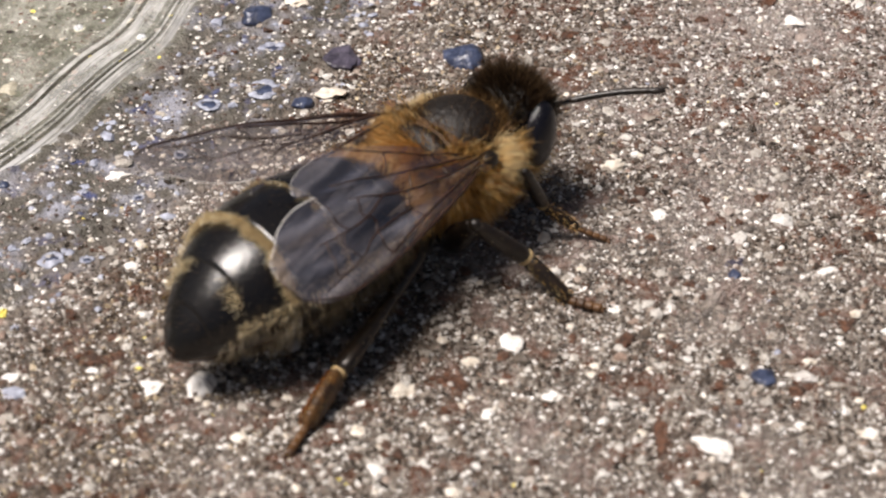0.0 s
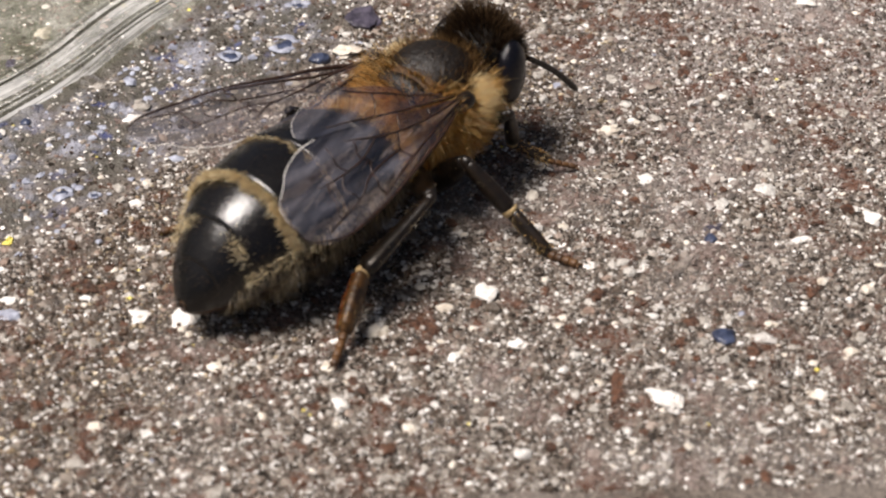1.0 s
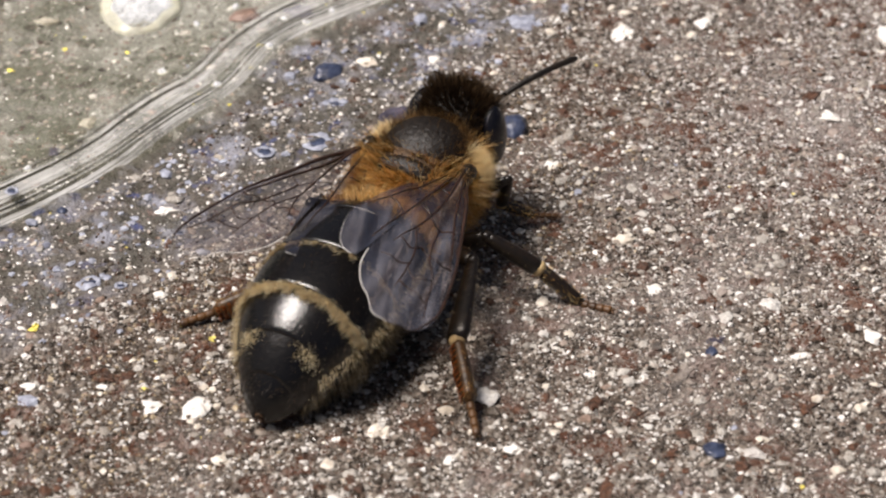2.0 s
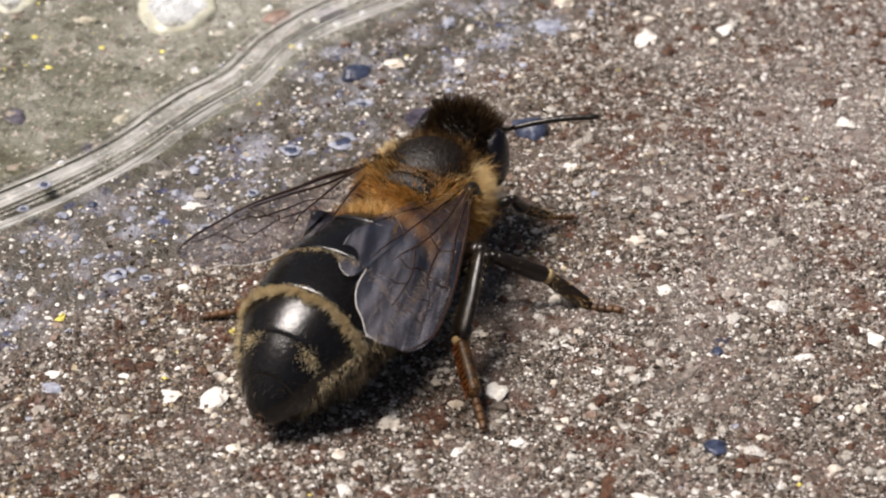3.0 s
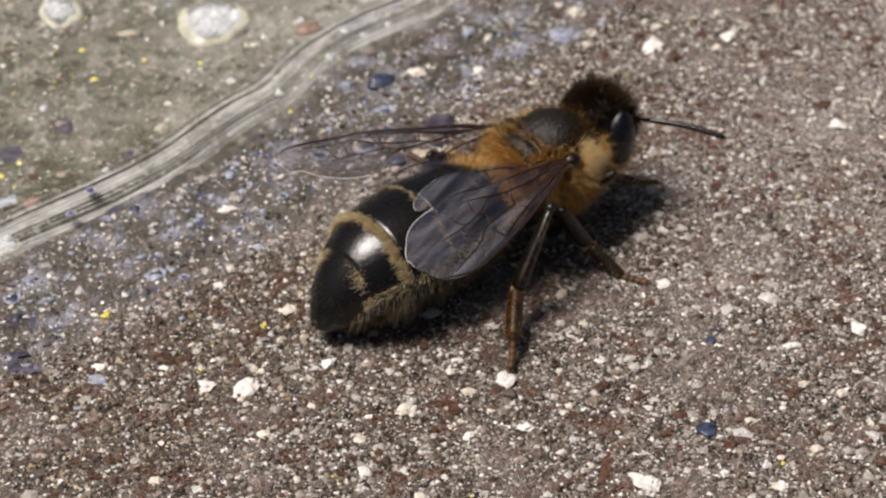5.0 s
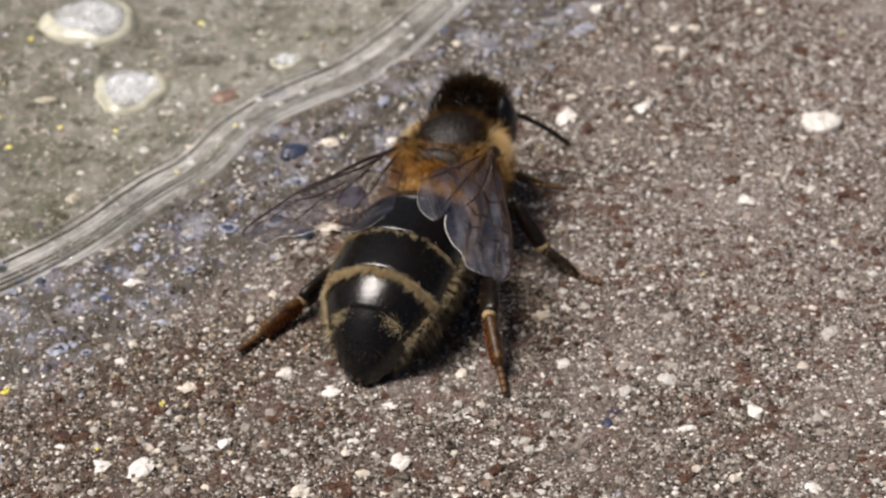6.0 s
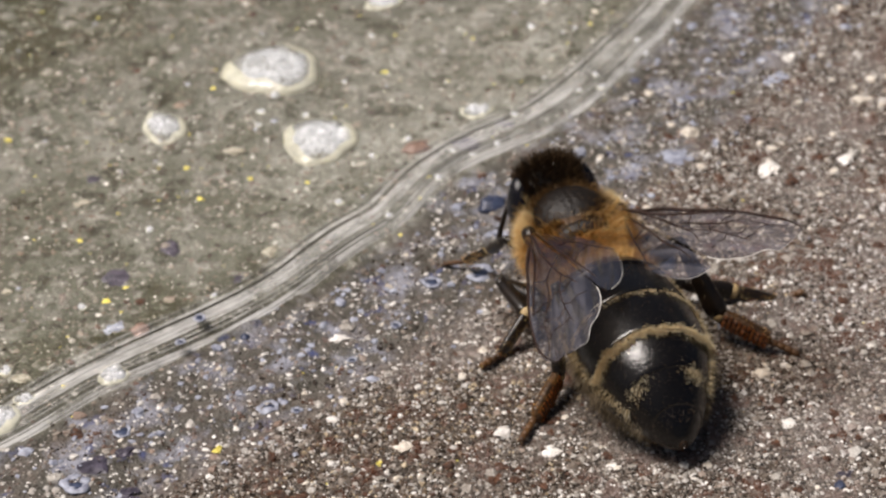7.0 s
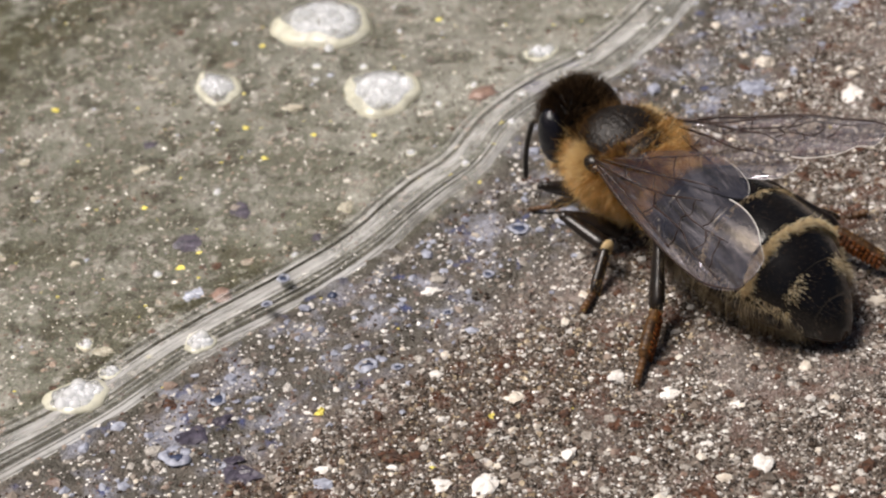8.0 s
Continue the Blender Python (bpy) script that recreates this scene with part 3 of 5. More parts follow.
def build_abdomen(bee, rng):
    xs = -np.concatenate([np.linspace(0.75, 1.9, 10), np.linspace(2.1, 8.0, 28), np.linspace(8.1, 8.66, 8)])
    m = 44
    a = np.linspace(0, 2 * math.pi, m, endpoint=False)
    v = np.concatenate([abdomen_point(np.full(m, x), a) for x in xs])
    f = grid_faces(len(xs), m, True) + [tuple(range(m)), tuple(range(len(v) - 1, len(v) - m - 1, -1))]
    ab = part("abdomen", mesh_of("abdomen", v, f, BROWN), bee, "black banded abdomen fringed with pale hair")
    cuts = [(-0.95, -2.60, CUTICLE), (-2.50, -4.50, CUTICLE), (-4.40, -6.16, CUTICLE), (-6.06, -7.36, CUTICLE), (-7.26, -8.12, CUTICLE), (-8.04, -8.63, CUTICLE)]
    for x0, x1, mat in cuts:
        part("tergite", mesh_of("tergite", *ring_shell(x0, x1, 0.06, 1.95, 16, 56), mat), ab)
    # felt bands at the front of three plates, the first thin, the third only on its sides
    for x0, x1, n, mid, span in ((-4.50, -4.58, 620, 0.6, 1.3), (-6.16, -6.33, 3600, 0.9, 1.4)):
        ang = rng.uniform(-span, span, n)
        keep = rng.uniform(size=n) < np.clip(mid + (1 - mid) * (np.abs(ang) - 0.45) / 0.5, mid, 1.0)
        ang = ang[keep]
        x = rng.uniform(x1, x0, len(ang)) + 0.03 * np.sin(ang * 9) + 0.03 * np.sin(ang * 23 + 1) + rng.normal(scale=0.05, size=len(ang))
        p, nn = abdomen_point(x, ang, 0.03), abdomen_normal(x, ang)
        d = nn * 0.45 + np.array([-0.9, 0, 0]) + rng.normal(scale=0.34, size=p.shape)
        thin = 0.65 if x0 > -5 else 1.0
        me = mesh_of("hair_band", *hairs(p, d, rng.uniform(0.12, 0.34, len(p)) * thin, 0.009, rng=rng), FUR_BAND, False)
        part("hair_band", me, ab, "golden felt band", "stuff")
    n = 520
    ang = np.clip(rng.normal(0.78, 0.20, n), 0.3, 1.35) * rng.choice([-1, 1], n)
    x = rng.normal(-7.42, 0.10, n)
    p, nn = abdomen_point(x, ang, 0.03), abdomen_normal(x, ang)
    me = mesh_of("hair_patch", *hairs(p, nn * 0.4 + np.array([-0.9, 0, 0]) + rng.normal(scale=0.3, size=p.shape), rng.uniform(0.06, 0.17, n), 0.006, rng=rng), FUR_BAND, False)
    part("hair_patch", me, ab, "two thin golden hair patches", "stuff")
    # pale fringe on the flanks and below, in tufts that sweep back and down
    n = 9500
    ang = rng.uniform(1.5, 2.75, n) * rng.choice([-1, 1], n)
    x = rng.uniform(-7.9, -1.3, n)
    row = np.exp(-(np.abs(x[:, None] - np.array([-2.75, -4.65, -6.3, -7.45])).min(1) / 0.30) ** 2)
    k = rng.uniform(size=n) < 0.30 + 0.70 * row
    ang, x = ang[k], x[k]
    n = len(x)
    p, nn = abdomen_point(x, ang), abdomen_normal(x, ang)
    length = rng.uniform(0.16, 0.50, n) * np.where(p[:, 2] < 0.75, 0.6, 1.0) * np.where(x < -7.0, 0.6, 1.0)
    d = tufted(p, nn, length, rng, 420, 0.55) * 1.1 + np.array([-0.50, 0, -0.32]) + rng.normal(scale=0.16, size=p.shape)
    v, f = hairs(p, d, length, 0.0062, np.tile((-0.2, 0, -0.5), (n, 1)), rng)
    v[:, 2] = np.maximum(v[:, 2], 0.08)
    part("side_fringe", mesh_of("side_fringe", v, f, FUR_FRINGE, False), ab, "brownish cream hair fringe", "stuff")
    # lighter hair that stands out along both edges
    n = 2000
    ang = rng.uniform(1.34, 1.6, n) * rng.choice([-1, 1], n)
    x = rng.uniform(-7.5, -1.4, n)
    p, nn = abdomen_point(x, ang), abdomen_normal(x, ang)
    length = rng.uniform(0.12, 0.36, n)
    d = nn * 0.8 + np.array([-0.75, 0, 0.1]) + rng.normal(scale=0.24, size=p.shape)
    part("edge_fringe", mesh_of("edge_fringe", *hairs(p, d, length, 0.0075, rng=rng), FUR_BAND, False), ab, "pale golden hair along the edge", "stuff")
    # sparse short hair on the back, longer and browner over the first plate
    n = 2200
    ang, x = rng.uniform(-1.5, 1.5, n), rng.uniform(-8.4, -1.2, n)
    p, nn = abdomen_point(x, ang, 0.03), abdomen_normal(x, ang)
    me = mesh_of("back_hair", *hairs(p, nn * 0.3 + np.array([-1, 0, 0]) + rng.normal(scale=0.2, size=p.shape), rng.uniform(0.08, 0.20, n), 0.0035, rng=rng), FUR_DARK, False)
    part("back_hair", me, ab, "sparse dark hair", "stuff")
    n = 2400
    ang, x = rng.uniform(-1.7, 1.7, n), rng.uniform(-2.1, -0.95, n)
    p, nn = abdomen_point(x, ang, 0.02), abdomen_normal(x, ang)
    me = mesh_of("front_hair", *hairs(p, nn + np.array([0.2, 0, 0.2]) + rng.normal(scale=0.35, size=p.shape), rng.uniform(0.2, 0.5, n), 0.0065, rng=rng), FUR_GOLD, False)
    part("front_hair", me, ab, "golden hair over the first plate", "stuff")
    return ab


TH_C, TH_R = np.array([0.85, 0, 2.60]), np.array([1.85, 1.56, 1.36])
SC_C, SC_R = np.array([1.22, 0, 3.08]), np.array([1.36, 1.38, 1.10])
HD_C, HD_R = np.array([3.15, 0, 2.82]), np.array([0.86, 1.40, 1.34])
HD_TURN = pose(0, 0, 0, 0, 18, 0)


def on_ball(n, c, r, rng, turn=None):
    u = rng.normal(size=(n, 3))
    u /= np.linalg.norm(u, axis=1)[:, None]
    p, nn = u * r, u / r
    nn /= np.linalg.norm(nn, axis=1)[:, None]
    if turn is not None:
        k = np.array(turn.to_3x3()).T
        p, nn = p @ k, nn @ k
    return p + c, nn, u


def build_thorax(bee, rng):
    th = part("thorax", mesh_of("thorax", *ball(TH_C, TH_R, None, 40, 26), PELT), bee, "thorax under dense golden-brown fur")
    # bare shields on the back, with a fine groove down the middle
    def groove(p):
        return p * (1 - 0.012 * math.exp(-(p[1] / 0.03) ** 2) * (p[2] > 0))
    part("scutum", mesh_of("scutum", *ball(SC_C, SC_R, None, 72, 40, groove), SCUTUM), th, "bare dark shield")
    part("scutellum", mesh_of("scutellum", *ball((-0.10, 0, 3.36), (0.42, 0.98, 0.52), None, 32, 18), SCUTUM), th, "dark ridge at the back of the thorax")
    part("waist", mesh_of("waist", *ball((-0.85, 0, 2.35), (0.55, 0.60, 0.5), None, 18, 12), BROWN), th)
    for s in (-1, 1):
        cap = part("tegula", mesh_of("tegula", *ball((0.70, s * 1.60, 3.36), (0.33, 0.24, 0.26), pose(0, 0, 0, s * 30, 0, 0), 20, 14), LEG), th, "dark brown wing cap")
        part("wing_root", mesh_of("wing_root", *ball((0.48, s * 1.66, 3.28), (0.22, 0.18, 0.17), None, 14, 10), BROWN), cap)
    p, nn, u = on_ball(54000, TH_C, TH_R, rng)
    oval = np.hypot((p[:, 0] - 1.25) / 1.14, p[:, 1] / 1.24)
    bald = (oval < 1 + 0.12 * np.sin(7 * np.arctan2(p[:, 1], p[:, 0] - 1.3))) & (p[:, 2] > 3)
    ridge = (np.abs(p[:, 0] + 0.14) < 0.30) & (np.abs(p[:, 1]) < 0.78) & (p[:, 2] > 3)
    keep = ~((bald & (rng.uniform(size=len(p)) < 0.985)) | (ridge & (rng.uniform(size=len(p)) < 0.85)))
    p, nn, oval = p[keep], nn[keep], oval[keep]
    n = len(p)
    length = rng.uniform(0.28, 0.68, n)
    length *= np.where((p[:, 2] > 3) & (oval < 1.25), 0.45, 1.0)
    d = tufted(p, nn, length, rng, 1100, 0.42) + rng.normal(scale=0.13, size=(n, 3)) + np.array([-0.12, 0, 0.10])
    side = (p[:, 0] > 0.95) & (p[:, 0] < 1.95) & (np.abs(p[:, 1]) > 0.95) & (p[:, 2] < 3.5) & (p[:, 2] > 2.5) & (rng.uniform(size=n) < 0.93)
    pale = side | (p[:, 2] < 1.9) & (rng.uniform(size=n) < 0.6) | (rng.uniform(size=n) < 0.10)
    dim = ~pale & (p[:, 2] > 3) & (oval < 1.3) & (rng.uniform(size=n) < 0.5) | (rng.uniform(size=n) < 0.14) & ~pale
    bend = rng.normal(scale=0.22, size=(n, 3)) + np.array([-0.15, 0, 0])
    for name, mask, mat, text in (("thorax_fur", ~pale & ~dim, FUR_GOLD, "golden-brown fur"), ("collar_fur", pale, FUR_PALE, "pale cream fur"), ("dark_fur", dim, FUR_BROWN, "dark brown fur round the shield")):
        me = mesh_of(name, *hairs(p[mask], d[mask], length[mask], 0.0068, bend[mask], rng), mat, False)
        part(name, me, th, text, "stuff")
    # a thick short patch of pale hair before each wing cap
    q, m, _ = on_ball(60000, TH_C, TH_R, rng)
    k = (np.hypot((q[:, 0] - 1.36) / 0.27, (q[:, 2] - 3.10) / 0.34) < 1 + 0.15 * rng.normal(size=len(q))) & (np.abs(q[:, 1]) > 0.8)
    q, m = q[k], m[k]
    d = m + rng.normal(scale=0.2, size=q.shape) + np.array([0.1, 0, 0.05])
    me = mesh_of("shoulder_patch", *hairs(q, d, rng.uniform(0.40, 0.62, len(q)), 0.0075, rng.normal(scale=0.15, size=q.shape), rng), FUR_PALE, False)
    part("shoulder_patch", me, th, "pale yellow hair before the wing caps", "stuff")
    # long single hairs that stand out of the coat
    q, m, _ = on_ball(5000, TH_C, TH_R, rng)
    k = ((np.hypot((q[:, 0] - 1.25) / 1.2, q[:, 1] / 1.3) > 1) | (q[:, 2] < 3)) & ~((np.hypot(q[:, 0] - 1.45, q[:, 2] - 3.0) < 0.6) | (np.abs(q[:, 0] + 0.16) < 0.3) & (q[:, 2] > 3.2))
    q, m = q[k], m[k]
    d = m + rng.normal(scale=0.22, size=q.shape) + np.array([-0.2, 0, 0.15])
    me = mesh_of("guard_hair", *hairs(q, d, rng.uniform(0.5, 0.85, len(q)), 0.0062, rng.normal(scale=0.3, size=q.shape), rng), FUR_GOLD, False)
    part("guard_hair", me, th, "long golden hairs", "stuff")
    # down on the shield, thick at its edge and leaning inwards
    q, m, _ = on_ball(9000, SC_C, SC_R, rng)
    far = np.hypot((q[:, 0] - 1.25) / 1.2, q[:, 1] / 1.3)
    k = (m[:, 2] > 0.2) & (rng.uniform(size=len(q)) < np.clip(far * 2.0 - 1.0, 0.05, 1))
    q, m, far = q[k], m[k], far[k]
    lean = np.stack([1.25 - q[:, 0], -q[:, 1], 0 * far], -1) * 0.35 * far[:, None]
    size = rng.uniform(0.10, 0.22, len(q)) * np.where(far > 0.75, 2.0, 0.8)
    me = mesh_of("scutum_hair", *hairs(q, m + lean + rng.normal(scale=0.28, size=q.shape) + np.array([-0.3, 0, 0]), size, 0.0052, rng=rng), FUR_BROWN, False)
    part("scutum_hair", me, th, "brown down on the shield", "stuff")
    return th


def build_head(bee, rng):
    def shape(p):
        q = p.copy()
        if p[2] < 0:
            q[1] *= 1 + 0.28 * p[2]
        return q
    hd = part("head", mesh_of("head", *ball(HD_C, HD_R, HD_TURN, 34, 22, shape), SCUTUM), bee, "dark furry head with large black eyes")
    x, y, z = HD_C
    for s in (-1, 1):
        part("eye", mesh_of("eye", *ball((x - 0.02, s * 1.18, z + 0.20), (0.54, 0.42, 0.92), pose(0, 0, 0, s * 9, 16, 0), 28, 22), EYE), hd, "glossy black compound eye")
        part("mandible", mesh_of("mandible", *tube([(x + 0.15, s * 0.5, 1.45), (x + 0.25, s * 0.42, 1.18), (x + 0.3, s * 0.15, 1.0)], [0.17, 0.14, 0.06], 8), LEG), hd)
    for dx, dy in ((0, 0.0), (-0.2, 0.2), (-0.2, -0.2)):
        part("ocellus", mesh_of("ocellus", *ball((x + 0.26 + dx, dy, z + 1.31), (0.09, 0.09, 0.08), None, 10, 8), EYE), hd, "tiny shiny simple eye")
    p, nn, u = on_ball(17000, HD_C, HD_R * 0.985, rng, HD_TURN)
    eye = (np.abs(p[:, 1]) > 0.95) & (np.abs(p[:, 2] - z - 0.14) < 0.92)
    p, nn = p[~eye], nn[~eye]
    n = len(p)
    length = rng.uniform(0.22, 0.62, n)
    d = tufted(p, nn, length, rng, 380, 0.45) + rng.normal(scale=0.16, size=(n, 3)) + np.array([0, 0, 0.15])
    pale = p[:, 2] < z - 0.5
    for name, mask, mat, text in (("head_fur", ~pale, FUR_DARK, "dark brown fur"), ("face_fur", pale, FUR_PALE, "pale fur")):
        me = mesh_of(name, *hairs(p[mask], d[mask], length[mask], 0.009, rng.normal(scale=0.2, size=(mask.sum(), 3)), rng), mat, False)
        part(name, me, hd, text, "stuff")
    return hd


WING_BASE = {s: (0.62, s * 1.62, 3.42) for s in (-1, 1)}


def outline_fore(n=60):
    """The forewing's outline in its plane: u outwards along the wing, v towards the trailing edge."""
    lead = np.array([(0, -0.05), (1.5, -0.18), (3.4, -0.23), (5.2, -0.19), (6.7, 0.08), (7.5, 0.55), (7.8, 1.12)])
    trail = np.array([(7.6, 1.72), (7.0, 2.16), (6.1, 2.40), (5.1, 2.32), (4.1, 1.92), (2.7, 1.32), (1.4, 0.68), (0.4, 0.25), (0, 0.1)])
    return smooth_line(np.vstack([lead, trail]), n)


def outline_hind(n=46):
    p = np.array([(0.2, 0.25), (1.6, 0.86), (3.0, 1.50), (4.2, 2.02), (5.0, 2.40), (5.30, 2.66), (4.95, 2.95), (4.1, 3.05), (3.0, 2.80), (1.9, 2.15), (1.1, 1.4), (0.4, 0.6)])
    return smooth_line(p, n)


def sheet_of(outline, s, lift):
    """A thin domed sheet inside an outline; lift(u, v) is its relief."""
    c = outline.mean(0)
    rings = 16
    v = []
    for k in range(rings):
        q = c + (outline - c) * (k / (rings - 1)) if k else np.repeat(c[None], len(outline), 0) + (outline - c) * 0.02
        v.append(np.stack([-q[:, 0], s * q[:, 1] * -1, lift(q[:, 0], q[:, 1])], -1))
    v = np.concatenate(v)
    n = len(outline)
    faces = grid_faces(rings, n, True)
    return v, [q[::-1] for q in faces] if s > 0 else faces


def wing_lift(u, v):
    """Pleats that run out along the veins, and a shallow arch."""
    w = v - 0.28 * u
    return 0.065 * np.sin(w * 5.2 + 0.4) + 0.032 * np.sin(w * 11.0 + u) + 0.04 * np.sin(u * 1.7 + v) - 0.05 * (v - 1.1) ** 2 + 0.05


def hind_lift(u, v):
    """The hindwing folds down from the hinge line behind the forewing."""
    return wing_lift(u, np.minimum(v, 2.4)) - 0.08 - 0.32 * np.clip(v - 0.45 * u - 0.1, 0, None)


def vein(points, r0, r1, s, lift=wing_lift):
    q = smooth_line(np.array(points, float), 4 * len(points))
    path = np.stack([-q[:, 0], -s * q[:, 1], lift(q[:, 0], q[:, 1])], -1)
    return tube(path, np.linspace(r0, r1, len(path)) * 0.95, 6)


FORE_VEINS = [
    ([(0, 0), (1.5, -0.15), (3.4, -0.2), (5.2, -0.15), (6.4, 0.03), (7.1, 0.34)], 0.075, 0.035),
    ([(7.0, 0.30), (7.45, 0.56), (7.70, 0.85), (7.80, 1.12), (7.76, 1.42)], 0.032, 0.010),
    ([(0, 0.05), (1.6, 0.08), (3.2, 0.06), (4.6, -0.02)], 0.05, 0.03),
    ([(0, 0.12), (1.4, 0.40), (2.6, 0.78), (3.6, 1.22), (4.4, 1.70)], 0.045, 0.022),
    ([(2.9, 0.08), (2.95, 0.50), (2.75, 0.84)], 0.03, 0.025),
    ([(2.95, 0.46), (3.9, 0.58), (4.7, 0.60), (5.4, 0.42), (6.2, 0.42), (6.9, 0.42)], 0.03, 0.020),
    ([(4.5, -0.02), (4.62, 0.28), (4.45, 0.58)], 0.028, 0.022),
]
FORE_VEINS += [
    ([(4.45, 0.58), (4.2, 0.86), (4.4, 1.16), (4.25, 1.55)], 0.028, 0.02),
    ([(3.5, 1.20), (4.3, 1.06), (5.2, 1.16), (6.1, 1.38)], 0.028, 0.016),
    ([(5.2, 1.16), (5.5, 0.82), (5.4, 0.42)], 0.028, 0.02),
    ([(5.8, 1.30), (6.0, 0.92), (6.25, 0.62), (6.2, 0.42)], 0.026, 0.016),
    ([(2.6, 0.80), (2.35, 1.12)], 0.028, 0.02),
    ([(1.5, 0.43), (1.35, 0.65)], 0.026, 0.02),
    ([(5.0, 1.14), (5.15, 1.55), (4.95, 1.95)], 0.024, 0.014),
]
HIND_VEINS = [
    ([(0.2, 0.28), (1.7, 0.98), (3.1, 1.68), (4.3, 2.25)], 0.045, 0.018),
    ([(0.4, 0.5), (1.4, 1.40), (2.4, 2.25), (3.1, 2.9)], 0.035, 0.016),
    ([(2.1, 1.95), (2.5, 1.62), (2.75, 1.52)], 0.025, 0.02),
    ([(1.2, 1.22), (1.5, 1.0)], 0.025, 0.02),
]


def build_wing(bee, s):
    fore = part("fore_wing", mesh_of("fore_wing", *sheet_of(outline_fore(140), s, wing_lift), WING), bee, "clear brownish forewing with dark veins")
    for pts, r0, r1 in FORE_VEINS:
        part("vein", mesh_of("vein", *vein(pts, r0, r1, s), VEIN), fore)
    line = outline_fore(200)
    rear = np.arange(len(line)) > np.argmax(line[:, 0])
    edge = line[rear & (line[:, 0] > 4.95)]
    path = np.stack([-edge[:, 0], -s * edge[:, 1], wing_lift(edge[:, 0], edge[:, 1])], -1)
    part("trailing_edge", mesh_of("trailing_edge", *tube(path, np.linspace(0.005, 0.019, len(path)), 6), WING_EDGE), fore, "trailing edge whitened for its sun glint")
    hind = part("hind_wing", mesh_of("hind_wing", *sheet_of(outline_hind(90), s, hind_lift), WING), bee, "small clear hindwing")
    line = outline_hind(140)
    edge = line[(np.arange(len(line)) > np.argmax(line[:, 0])) & (line[:, 0] > 3.4)]
    path = np.stack([-edge[:, 0], -s * edge[:, 1], hind_lift(edge[:, 0], edge[:, 1])], -1)
    part("trailing_edge", mesh_of("trailing_edge", *tube(path, np.linspace(0.008, 0.003, len(path)), 6), WING_EDGE), hind, "trailing edge whitened for its sun glint")
    for pts, r0, r1 in HIND_VEINS:
        part("vein", mesh_of("vein", *vein(pts, r0, r1, s, hind_lift), VEIN), hind)
    return fore, hind


# legs: hip in the bee's space, lengths of thigh, shin and foot, steepness of the foot (degrees)
LEGS = {
    "front": dict(hip=(1.75, 0.70, 1.35), a=1.8, b=1.55, c=2.1, lift=26, w=0.95, heel=0.56, sag=0.12),
    "middle": dict(hip=(-0.05, 1.14, 0.80), a=2.0, b=1.78, c=2.5, lift=21, w=1.4, heel=0.62, sag=0.36),
    "hind": dict(hip=(-0.75, 0.90, 1.50), a=2.6, b=2.75, c=2.95, lift=24, w=1.3, heel=0.62, sag=0.03),
}


